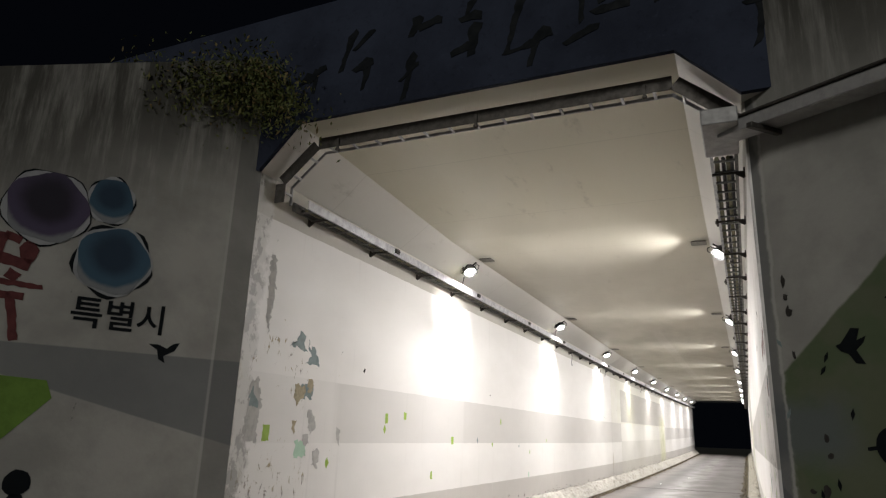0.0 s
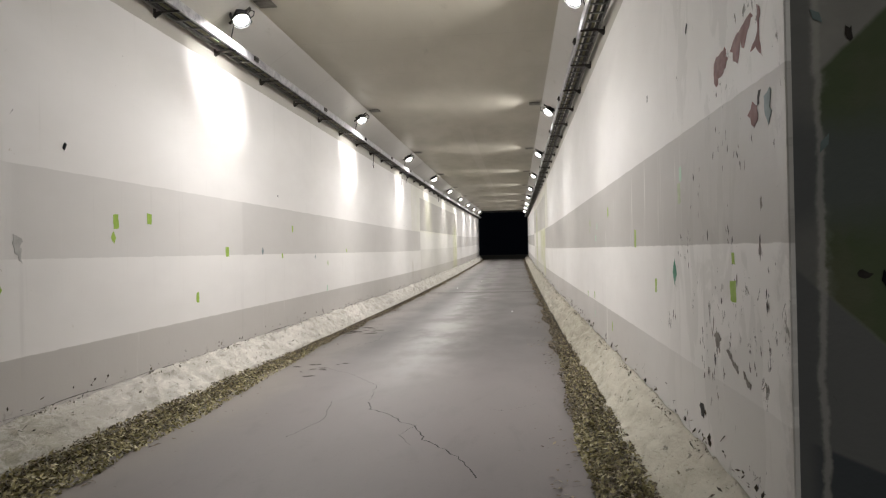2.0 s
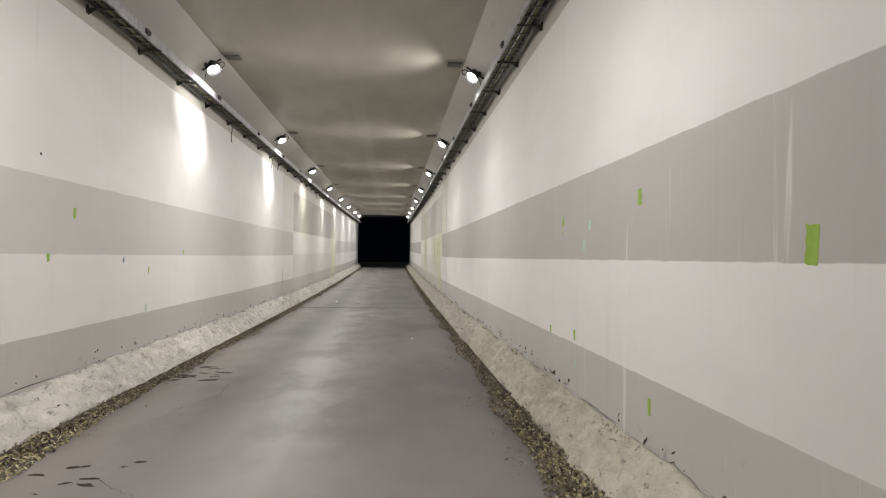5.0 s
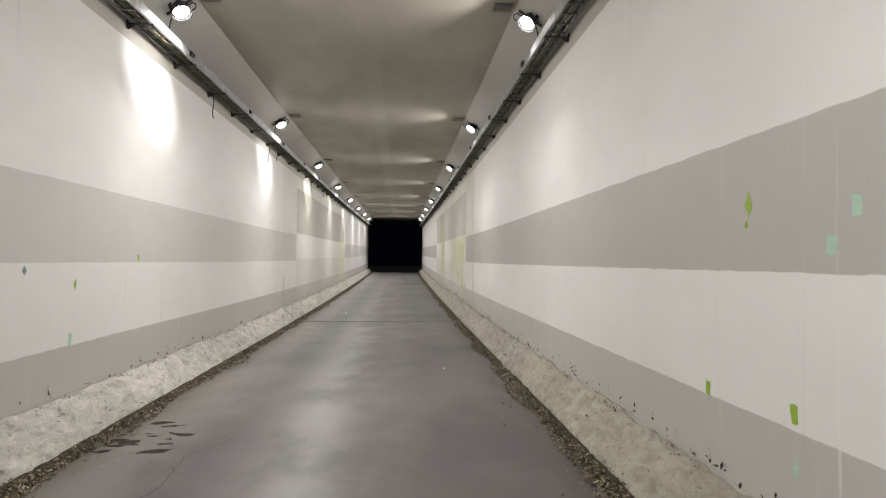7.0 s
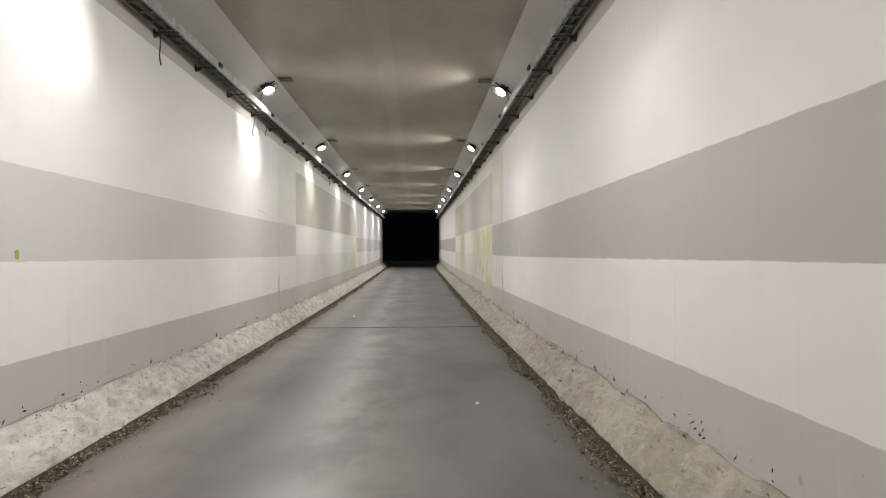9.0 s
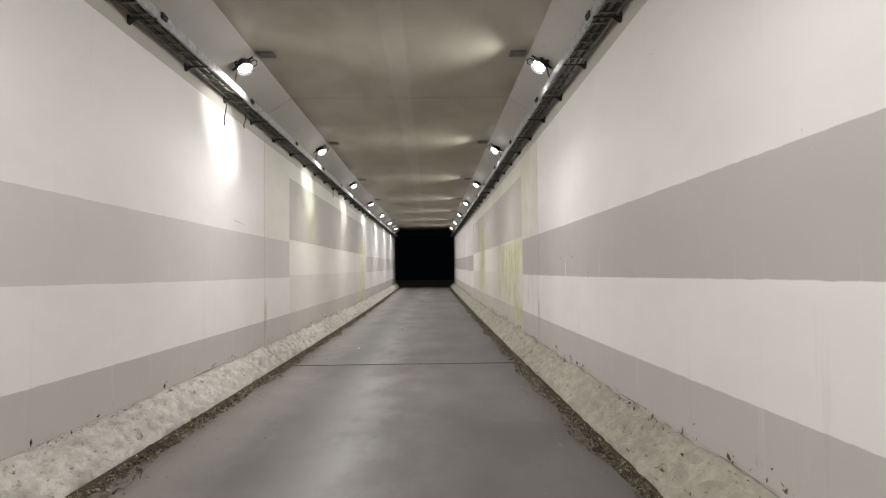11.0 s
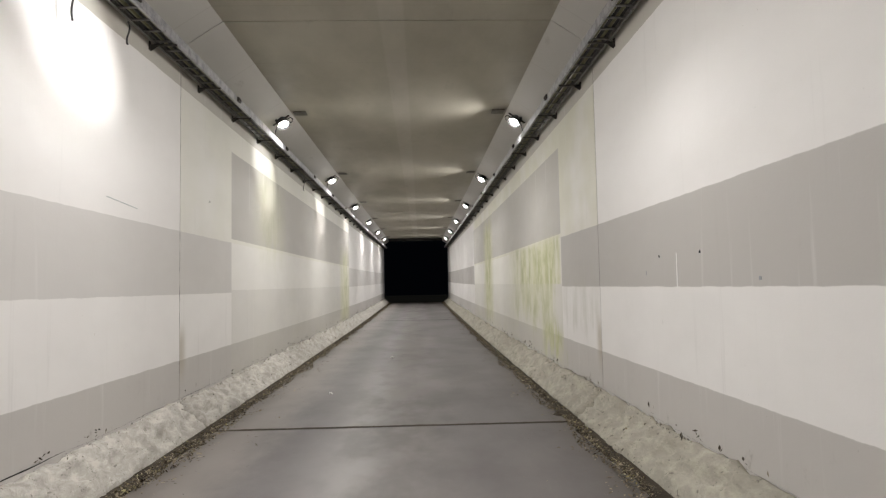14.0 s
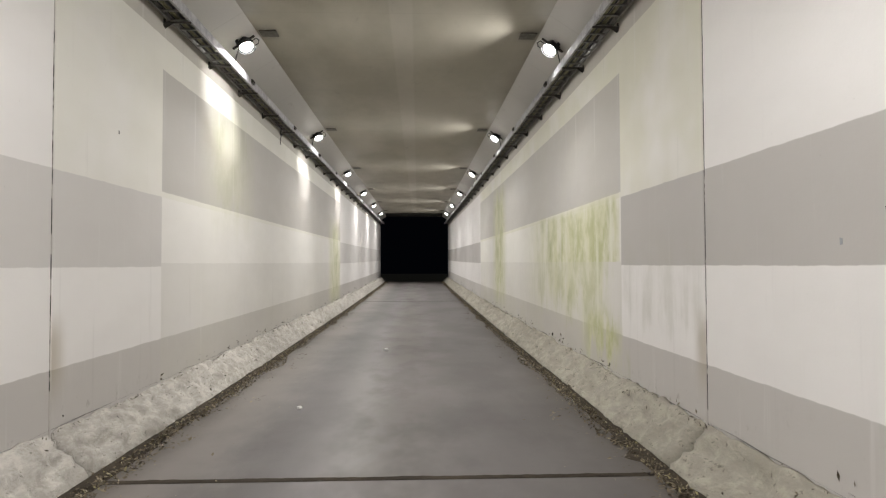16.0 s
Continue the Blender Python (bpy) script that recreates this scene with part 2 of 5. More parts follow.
def slab_concrete():
    m, t, b = material("worn_concrete_floor", 0.5)
    p = coords(t)
    x, y, _ = split(t, p)
    cloud = grain(t, stretched(t, p, (1.0, 0.6, 1.0)), 0.75, 6, 0.6)
    mottle = grain(t, stretched(t, p, (1.0, 0.35, 1.0)), 4.5, 6, 0.62, 0.4)
    fine = grain(t, p, 30.0, 6, 0.7)
    col = mixc(t, ramp(t, cloud, 0.3, 0.72), (0.098, 0.088, 0.083), (0.075, 0.067, 0.063))
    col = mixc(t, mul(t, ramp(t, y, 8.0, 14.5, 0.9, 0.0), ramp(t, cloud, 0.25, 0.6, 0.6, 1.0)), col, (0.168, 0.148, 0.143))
    col = mixc(t, ramp(t, mottle, 0.52, 0.72, 0.0, 0.16), col, (0.062, 0.055, 0.051))
    col = mixc(t, ramp(t, mottle, 0.28, 0.42, 0.10, 0.0), col, (0.17, 0.156, 0.148))
    col = mixc(t, ramp(t, fine, 0.56, 0.75, 0.0, 0.3), col, (0.05, 0.045, 0.042))
    # polished middle, its sheen also lightened into the colour; dust and earth washed in from the gutters
    wander = mul(t, mth(t, "SUBTRACT", grain(t, stretched(t, p, (1, 0.5, 1)), 2.0, 6, 0.7), 0.5), 0.9)
    mid = mth(t, "ABSOLUTE", mth(t, "ADD", mth(t, "ADD", x, 2.05), mul(t, mth(t, "SUBTRACT", cloud, 0.5), 0.35)))
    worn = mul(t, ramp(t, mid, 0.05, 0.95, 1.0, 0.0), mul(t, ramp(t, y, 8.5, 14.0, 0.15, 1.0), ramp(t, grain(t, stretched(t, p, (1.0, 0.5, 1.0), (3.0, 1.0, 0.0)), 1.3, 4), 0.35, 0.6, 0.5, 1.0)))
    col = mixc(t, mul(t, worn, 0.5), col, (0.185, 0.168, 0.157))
    dust = ramp(t, mth(t, "ADD", x, wander), -3.55, -2.95, 0.65, 0.0)
    col = mixc(t, dust, col, (0.185, 0.165, 0.146))
    earth = ramp(t, mth(t, "ADD", mth(t, "ABSOLUTE", mth(t, "ADD", x, 2.03)), mul(t, wander, 0.55)), 1.55, 1.9, 0.0, 0.7)
    col = mixc(t, earth, col, (0.075, 0.064, 0.052))
    put(t, b.inputs["Base Color"], col)
    put(t, b.inputs["Specular IOR Level"], mth(t, "MULTIPLY_ADD", worn, 0.25, 0.33))
    put(t, b.inputs["Roughness"], mth(t, "SUBTRACT", ramp(t, cloud, 0.35, 0.65, 0.56, 0.62), mul(t, worn, 0.23)))
    relief(t, b, mth(t, "ADD", mul(t, mottle, 0.10), mul(t, fine, 0.08)), 0.11, 0.008)
    return m


def leaf_litter(name, a, c, d):
    m, t, b = material(name, 0.75)
    r = t.nodes.new("ShaderNodeNewGeometry").outputs["Random Per Island"]
    col = mixc(t, ramp(t, r, 0.0, 0.55), a, c)
    col = mixc(t, ramp(t, r, 0.7, 1.0), col, d)
    put(t, b.inputs["Base Color"], col)
    return m


def plain(name, colour, rough=0.6, metal=0.0, wear=0.25, scale=9.0):
    m, t, b = material(name, rough, metal)
    p = coords(t, "position")
    n = grain(t, p, scale, 5, 0.65)
    put(t, b.inputs["Base Color"], mixc(t, ramp(t, n, 0.35, 0.7, 0.0, wear), colour, tuple(c * 0.4 for c in colour)))
    put(t, b.inputs["Roughness"], ramp(t, n, 0.3, 0.7, max(0.05, rough - 0.1), min(1, rough + 0.12)))
    relief(t, b, n, 0.12, 0.004)
    return m


def wing_paint(name, side):
    m, t, b = material(name, 0.8)
    uv = coords(t, "uv")
    u, v, _ = split(t, uv)
    base = mixc(t, ramp(t, grain(t, uv, 1.2, 5), 0.35, 0.65), (0.37, 0.365, 0.335), (0.27, 0.265, 0.245))
    wob = mul(t, mth(t, "SUBTRACT", grain(t, uv, 3.0, 5, 0.7), 0.5), 0.25)
    if side == "left":
        lo = mth(t, "MULTIPLY_ADD", u, 0.27, 1.42)
        band = mul(t, ramp(t, v, 2.2, 2.215, 1.0, 0.0), ramp(t, mth(t, "SUBTRACT", v, lo), 0.0, 0.015))
        col = mixc(t, mul(t, band, 0.75), base, (0.13, 0.14, 0.145))
        strip = ramp(t, u, 0.245, 0.25, 1.0, 0.0)
        col = mixc(t, mul(t, strip, 0.45), col, (0.12, 0.12, 0.115))
        col = mixc(t, mul(t, between(t, u, 0.25, 0.275, 0.008), 0.5), col, (0.42, 0.41, 0.38))
    else:
        upper = mth(t, "ADD", mth(t, "SUBTRACT", v, mul(t, u, 0.8)), mul(t, wob, 0.25))
        lower = mth(t, "ADD", mth(t, "MULTIPLY_ADD", u, 0.9, v), mul(t, wob, 0.15))
        base = mixc(t, ramp(t, lower, 1.36, 1.39), (0.15, 0.155, 0.155), base)
        green = mul(t, mul(t, ramp(t, upper, 1.97, 2.0, 1.0, 0.0), ramp(t, lower, 1.36, 1.39)), ramp(t, mth(t, "ADD", u, wob), 0.08, 0.16))
        gtone = mixc(t, ramp(t, grain(t, uv, 2.2, 3), 0.44, 0.56), (0.058, 0.092, 0.030), (0.08, 0.098, 0.045))
        col = mixc(t, mul(t, green, 0.88), base, gtone)
        slate = mul(t, mul(t, ramp(t, mth(t, "ADD", u, wob), 0.40, 0.75, 1.0, 0.0), between(t, mth(t, "ADD", v, wob), 1.52, 1.90, 0.10)), 0.8)
        col = mixc(t, slate, col, (0.115, 0.13, 0.135))
        col = mixc(t, mul(t, ramp(t, mth(t, "MULTIPLY_ADD", u, 0.25, v), 0.70, 0.72, 1.0, 0.0), ramp(t, u, 0.05, 0.1)), col, (0.06, 0.07, 0.08))
        col = mixc(t, ramp(t, mth(t, "ADD", u, mul(t, wob, 0.4)), 0.09, 0.12, 0.6, 0.0), col, (0.10, 0.105, 0.11))
        seam = mth(t, "ABSOLUTE", mth(t, "SUBTRACT", mth(t, "ADD", u, mul(t, wob, 0.35)), 0.12))
        col = mixc(t, ramp(t, seam, 0.004, 0.02, 0.55, 0.0), col, (0.46, 0.45, 0.42))
    # darker towards the coping, broken into vertical runs
    run = grain(t, stretched(t, uv, (4.0, 0.35, 1.0)), 1.5, 6, 0.7)
    top = ramp(t, mth(t, "ADD", v, mul(t, u, 0.42)), 3.6, 5.2)
    col = mixc(t, mul(t, top, ramp(t, run, 0.3, 0.55, 0.25, 0.95)), col, (0.045, 0.043, 0.035))
    chip = grain(t, stretched(t, uv, (1.6, 0.7, 1.0)), 5.5, 6, 0.75, 0.6)
    col = mixc(t, ramp(t, chip, 0.68, 0.70, 0.0, 0.8), col, (0.05, 0.05, 0.045))
    put(t, b.inputs["Base Color"], col)
    relief(t, b, mth(t, "ADD", grain(t, uv, 2.0, 6), mul(t, grain(t, uv, 30.0, 4), 0.2)), 0.4, 0.02)
    return m


def mortar():
    m, t, b = material("rough_mortar", 0.88)
    pos = coords(t)
    x, y, _ = split(t, pos)
    p = stretched(t, pos, (1.0, 0.6, 1.0))
    big = grain(t, p, 1.5, 5, 0.6, 0.3)
    mid = grain(t, p, 9.0, 7, 0.72, 0.3)
    fine = grain(t, p, 60.0, 4, 0.7)
    right = ramp(t, x, -3.0, -1.0)
    col = mixc(t, ramp(t, big, 0.35, 0.65), (0.50, 0.475, 0.43), (0.40, 0.378, 0.335))
    col = mixc(t, ramp(t, mid, 0.50, 0.62, 0.0, 0.6), col, (0.61, 0.58, 0.52))
    col = mixc(t, ramp(t, mid, 0.37, 0.47, 0.7, 0.0), col, (0.26, 0.24, 0.20))
    # right side's base colour lifted to make up for weak lamplight near the mouth
    col = mixc(t, mul(t, right, 0.55), col, (0.52, 0.49, 0.38))
    # duller and mossy along the right wall, and along both walls farther in
    col = mixc(t, mul(t, mul(t, right, ramp(t, y, 8.5, 12.5)), ramp(t, mth(t, "ADD", mul(t, big, 0.5), mul(t, mid, 0.5)), 0.42, 0.58, 0.92, 0.45)), col, (0.255, 0.232, 0.178))
    col = mixc(t, mul(t, ramp(t, y, 13.0, 24.0, 0.0, 0.6), ramp(t, mid, 0.40, 0.6, 1.0, 0.4)), col, (0.28, 0.262, 0.23))
    moss = mul(t, mul(t, mth(t, "SUBTRACT", 1.0, right), ramp(t, y, 7.2, 8.8, 1.0, 0.0)), ramp(t, mid, 0.42, 0.56))
    col = mixc(t, mul(t, moss, 0.8), col, (0.20, 0.19, 0.135))
    pit = ramp(t, grain(t, p, 20.0, 5, 0.7), 0.60, 0.66, 0.0, 0.75)
    col = mixc(t, pit, col, (0.11, 0.10, 0.08))
    col = mixc(t, ramp(t, fine, 0.62, 0.72, 0.0, 0.4), col, (0.14, 0.125, 0.10))
    put(t, b.inputs["Base Color"], col)
    relief(t, b, mth(t, "ADD", mth(t, "ADD", mul(t, big, 0.6), mul(t, mid, 1.0)), mul(t, fine, 0.15)), 0.9, 0.035)
    return m


def broken_filler(name, lo):
    """Joint compound that has gone grey, with black gaps where it fell out."""
    m, t, b = material(name, 0.9)
    p = coords(t)
    n = grain(t, stretched(t, p, (0.2, 1.0, 1.0)), 6.0, 5, 0.7)
    put(t, b.inputs["Base Color"], mixc(t, ramp(t, n, lo, lo + 0.06), (0.42, 0.40, 0.36), (0.02, 0.018, 0.015)))
    return m


def airbrushed(name, core, rim, radius):
    """Sprayed paint that fades from a dark heart to a pale rim."""
    m, t, b = material(name, 0.75)
    p = coords(t, "object")
    x, y, _ = split(t, p)
    r = mth(t, "POWER", mth(t, "ADD", mul(t, x, x), mul(t, y, y)), 0.5)
    r = mth(t, "ADD", mth(t, "ADD", r, mul(t, mth(t, "SUBTRACT", grain(t, p, 5.0, 4), 0.5), 0.25 * radius)), mul(t, y, -0.35))
    col = mixc(t, ramp(t, r, 0.35 * radius, 0.85 * radius), core, rim)
    col = mixc(t, ramp(t, r, 0.95 * radius, 1.15 * radius), col, (0.19, 0.20, 0.21))
    put(t, b.inputs["Base Color"], col)
    return m


M_WALL_L, M_WALL_R = painted_wall("wall_paint_left", "left"), painted_wall("wall_paint_right", "right")
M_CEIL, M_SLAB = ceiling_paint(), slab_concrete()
M_MORTAR = mortar()
M_DIRT = concrete("gutter_dirt", (0.062, 0.05, 0.036), (0.032, 0.026, 0.019), 0.95, 3.0, 1.0, 0.3)
M_GROUND = concrete("night_ground", (0.035, 0.034, 0.026), (0.02, 0.02, 0.015), 0.95, 0.6, 0.6)
M_LITTER = leaf_litter("dry_leaf_litter", (0.09, 0.075, 0.03), (0.27, 0.235, 0.105), (0.47, 0.43, 0.28))
M_DARKLEAF = leaf_litter("rotten_leaves", (0.05, 0.039, 0.026), (0.125, 0.098, 0.06), (0.29, 0.245, 0.165))
M_VINE = leaf_litter("vine_leaves", (0.045, 0.06, 0.014), (0.11, 0.125, 0.03), (0.15, 0.105, 0.04))
M_STEEL = plain("galvanised_steel", (0.42, 0.42, 0.43), 0.48, 0.7, 0.45, 10.0)
M_DULL = plain("dull_grey_steel", (0.20, 0.195, 0.185), 0.55, 0.6, 0.5, 16.0)
M_RUST = plain("dark_bracket_steel", (0.075, 0.068, 0.06), 0.6, 0.5, 0.4, 20.0)
M_BLACK = plain("black_rubber", (0.02, 0.02, 0.02), 0.55, 0.0, 0.3, 30.0)
M_CABLE = plain("olive_cable", (0.16, 0.15, 0.08), 0.6, 0.0, 0.4, 25.0)
M_HOUSING = plain("lamp_housing", (0.045, 0.045, 0.05), 0.5, 0.4, 0.3, 25.0)
M_PLATE = plain("mount_plate_paint", (0.16, 0.15, 0.13), 0.6, 0.3, 0.4, 14.0)
M_HEADER = concrete("header_paint", (0.034, 0.042, 0.066), (0.018, 0.022, 0.036), 0.85, 1.2, 0.4, 0.4)
M_WING_L, M_WING_R = wing_paint("mural_wall_left", "left"), wing_paint("mural_wall_right", "right")
M_FILL = plain("joint_filler", (0.02, 0.018, 0.015), 0.9, 0.0, 0.5, 18.0)
M_LIME = plain("lime_paint", (0.30, 0.46, 0.05), 0.5, 0.0, 0.2, 16.0)
M_FAINT = plain("faint_green_paint", (0.42, 0.48, 0.30), 0.5, 0.0, 0.2, 16.0)
M_TEAL = plain("teal_paint", (0.03, 0.22, 0.12), 0.5, 0.0, 0.3, 16.0)
M_MINT = plain("mint_paint", (0.42, 0.62, 0.47), 0.5, 0.0, 0.15, 16.0)
M_SLATE = plain("slate_paint", (0.20, 0.26, 0.26), 0.6, 0.0, 0.3, 12.0)
M_CORAL = plain("faded_red_paint", (0.19, 0.055, 0.045), 0.6, 0.0, 0.4, 14.0)
M_INK = plain("black_mural_paint", (0.006, 0.008, 0.010), 0.7, 0.0, 0.3, 9.0)
M_BLUE = airbrushed("blue_mural_paint", (0.010, 0.028, 0.055), (0.035, 0.085, 0.13), 0.30)
M_BLUE_SMALL = airbrushed("small_blue_mural_paint", (0.010, 0.030, 0.058), (0.030, 0.075, 0.115), 0.20)
M_PURPLE = airbrushed("purple_mural_paint", (0.012, 0.009, 0.020), (0.060, 0.045, 0.090), 0.32)
M_JOINT_L, M_JOINT_R = broken_filler("grey_joint_filler", 0.48), broken_filler("black_joint_filler", 0.41)
M_DUCT = plain("dull_duct_steel", (0.36, 0.355, 0.35), 0.6, 0.15, 0.3, 12.0)
M_OCHRE = plain("ochre_stain", (0.42, 0.36, 0.24), 0.8, 0.0, 0.5, 30.0)
M_GREYED = plain("weathered_grey_patch", (0.47, 0.46, 0.44), 0.85, 0.0, 0.35, 14.0)
M_RED = plain("red_mural_paint", (0.11, 0.02, 0.02), 0.7, 0.0, 0.5, 8.0)
M_PALE = plain("pale_outline_paint", (0.33, 0.34, 0.35), 0.8, 0.0, 0.3, 6.0)
M_LEAFGREEN = plain("green_mural_paint", (0.13, 0.24, 0.03), 0.7, 0.0, 0.4, 6.0)
M_CHALK = plain("chalk", (0.82, 0.81, 0.79), 0.8, 0.0, 0.1, 20.0)
M_SCRAP = leaf_litter("dark_leaf_scraps", (0.03, 0.025, 0.017), (0.07, 0.055, 0.035), (0.2, 0.17, 0.11))
M_TORN = plain("torn_paint_edge", (0.03, 0.026, 0.022), 0.8, 0.0, 0.4, 30.0)
M_BARE = plain("bare_grey_render", (0.24, 0.22, 0.195), 0.85, 0.0, 0.5, 25.0)
M_STAIN = plain("damp_earth_stain", (0.036, 0.029, 0.02), 0.8, 0.0, 0.4, 20.0)

for dark in (M_INK, M_HEADER, M_STAIN, M_DIRT):
    dark.node_tree.nodes["Principled BSDF"].inputs["Specular IOR Level"].default_value = 0.12

m, t, b = material("lamp_lens", 0.3)
b.inputs["Base Color"].default_value = (0.9, 0.92, 0.95, 1)
b.inputs["Emission Color"].default_value = (1.0, 0.97, 0.92, 1)
b.inputs["Emission Strength"].default_value = LENS
M_LENS = m


# ---- mesh helpers ----
def mesh_of(name, verts, faces, mat, uv=None, smooth=False):
    me = bpy.data.meshes.new(name)
    me.from_pydata(verts, [], faces)
    me.materials.append(mat)
    if uv:
        layer = me.uv_layers.new(name="UVMap")
        for loop in me.loops:
            layer.data[loop.index].uv = uv(verts[loop.vertex_index])
    if smooth:
        me.polygons.foreach_set("use_smooth", [True] * len(me.polygons))
    me.update()
    return me


def setting(name, me, label, category, parent=None):
    ob = new(name, me)
    ob.parent = parent
    return tagged(ob, label, category, kind="structure")


def piece(name, me, parent, label="", m=None):
    ob = new(name, me)
    ob.parent = parent
    if m is not None:
        ob.matrix_basis = m
    if label:
        ob["label"] = label
    return ob


def from_bm(name, bm, mat):
    me = bpy.data.meshes.new(name)
    bmesh.ops.recalc_face_normals(bm, faces=bm.faces)
    bm.to_mesh(me)
    bm.free()
    me.materials.append(mat)
    return me


def part(name, bm, mat, parent, label="", m=None):
    return piece(name, from_bm(name, bm, mat), parent, label, m)


def block(bm, x0, x1, y0, y1, z0, z1, m=None, bevel=0.0):
    r = bmesh.ops.create_cube(bm, size=1.0)
    vs = r["verts"]
    bmesh.ops.scale(bm, vec=(x1 - x0, y1 - y0, z1 - z0), verts=vs)
    bmesh.ops.translate(bm, vec=((x0 + x1) / 2, (y0 + y1) / 2, (z0 + z1) / 2), verts=vs)
    if bevel:
        es = list({e for v in vs for e in v.link_edges})
        r2 = bmesh.ops.bevel(bm, geom=es, offset=bevel, segments=1, affect="EDGES")
        vs = list({v for f in r2["faces"] for v in f.verts} | {v for v in vs if v.is_valid})
    if m is not None:
        bmesh.ops.transform(bm, matrix=m, verts=vs)
    return bm


def rod(bm, a, b, r, seg=8):
    a, b = Vector(a), Vector(b)
    q = (b - a).to_track_quat("Z", "Y").to_matrix().to_4x4()
    bmesh.ops.create_cone(bm, cap_ends=True, segments=seg, radius1=r, radius2=r, depth=(b - a).length, matrix=Matrix.Translation((a + b) / 2) @ q)


def tube(bm, pts, r, seg=6):
    """One unbroken round cable through the points."""
    rings = []
    for i, p in enumerate(pts):
        d = (Vector(pts[min(i + 1, len(pts) - 1)]) - Vector(pts[max(i - 1, 0)])).normalized()
        side = d.cross(Vector((0.31, 0.17, 0.93))).normalized()
        up = side.cross(d)
        rings.append([bm.verts.new(Vector(p) + (side * math.cos(math.tau * k / seg) + up * math.sin(math.tau * k / seg)) * r) for k in range(seg)])
    for a, c in zip(rings, rings[1:]):
        for k in range(seg):
            bm.faces.new((a[k], a[(k + 1) % seg], c[(k + 1) % seg], c[k]))
    bm.faces.new(rings[0])
    bm.faces.new(rings[-1][::-1])


def stations(a, b, step):
    n = max(1, round((b - a) / step))
    return [a + (b - a) * i / n for i in range(n + 1)]


def loft(name, profile, ys, mat, uv=None, wob=None, closed=True, smooth=False):
    """A section (x, z) drawn along the tunnel, following the climb of the floor."""
    n = len(profile)
    verts, faces = [], []
    for y in ys:
        for k, (x, z) in enumerate(profile):
            dx, dz = wob(k, y) if wob else (0, 0)
            verts.append((x + dx, y, z + dz + rise(y)))
    span = n if closed else n - 1
    for i in range(len(ys) - 1):
        for k in range(span):
            a, c = i * n + k, i * n + (k + 1) % n
            faces.append((a, c, c + n, a + n))
    if closed:
        faces.append(tuple(range(n - 1, -1, -1)))
        faces.append(tuple(range((len(ys) - 1) * n, len(ys) * n)))
    return mesh_of(name, verts, faces, mat, uv, smooth)


def wall_uv(v):
    return (v[1], v[2] - rise(v[1]))


# ---- ground, slabs ----
gy = [-300.0, -40.0, 0.0, 5.0, 20.0] + [20 + 4.6 * i for i in range(1, 11)] + [67.2, 400.0]
gv = [(x, y, rise(y) - 0.09 if y < 67 else -1.6) for y in gy for x in (-300.0, -4.5, 0.5, 300.0)]
gf = [(i * 4 + k, i * 4 + k + 1, i * 4 + k + 5, i * 4 + k + 4) for i in range(len(gy) - 1) for k in range(3)]
setting("ground", mesh_of("ground", gv, gf, M_GROUND), "dark bare earth ground around the underpass at night", "ground")

floor = setting("floor", loft("floor", [(-4.5, -0.075), (0.45, -0.075), (0.45, -0.02), (-4.5, -0.02)], stations(Y0 - 0.3, Y1, 1.0), M_DIRT),
                "dirt-filled concrete bed of the tunnel floor", "floor")
SLAB_ENDS = [(-14.0, 5.50), (5.56, 25.435), (25.515, 45.55), (45.63, 65.9)]
for a, c in SLAB_ENDS:
    ys = stations(a, c, 0.5)

    def ragged(k, y):
        n = 0.05 * noise.noise((y * 1.3, k * 3.0, 0.0)) + 0.02 * noise.noise((y * 6.0, k, 2.0))
        return (n if k in (0, 1, 2, 5, 6, 7) else 0.0, 0.0)

    prof = [(-3.93, -0.07), (-3.93, -0.012), (-3.90, 0.0), (-2.9, 0.0), (-1.2, 0.0), (-0.15, 0.0), (-0.12, -0.012), (-0.12, -0.07)]
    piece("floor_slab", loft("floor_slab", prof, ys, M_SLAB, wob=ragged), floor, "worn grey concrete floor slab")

# ---- walls, in blocks that meet at open joints ----
BLOCKS = [(Y0, JOINTS[0] - 0.009), (JOINTS[0] + 0.009, JOINTS[1] - 0.009), (JOINTS[1] + 0.009, Y1)]


def tunnel_wall(name, x, out, mat, start):
    wall = tagged(new(name), "off-white painted concrete tunnel wall with grey bands and flaking paint", "wall", kind="structure")
    c = 0.005 * (1 if out > 0 else -1)
    for a, e in [(start, BLOCKS[0][1])] + BLOCKS[1:]:
        prof = [(x, -0.08), (x + out * 0.4, -0.08), (x + out * 0.4, SPRING - 0.003), (x, SPRING - 0.003), (x, 3.4), (x, 2.0), (x, 0.8)]

        def ends(k, y, a=a, e=e):
            return (c, 0.0) if k in (0, 3, 4, 5, 6) and (y == a or y == e) else (0.0, 0.0)

        ys = sorted(set(stations(a, e, 1.0) + [a + 0.006, e - 0.006]))
        piece("wall_block", loft("wall_block", prof, ys, mat, wall_uv, ends), wall)
    for j in JOINTS:
        bm = bmesh.new()
        block(bm, min(x + out * 0.005, x + out * 0.3), max(x + out * 0.005, x + out * 0.3), j - 0.0085, j + 0.0085, rise(j), SPRING + rise(j))
        part("joint_filler", bm, M_JOINT_L if out < 0 else M_JOINT_R, wall, "crumbling grey and black expansion joint filler")
    return wall


wall_left = tunnel_wall("wall_left", XL, -1, M_WALL_L, Y0)
wall_right = tunnel_wall("wall_right", XR, 1, M_WALL_R, Y0 + 0.12)

def lip(y, k):
    return 0.17 * max(0.0, 1.0 - (y - Y0) / 4.0) if k in (1, 2, 3) else 0.0


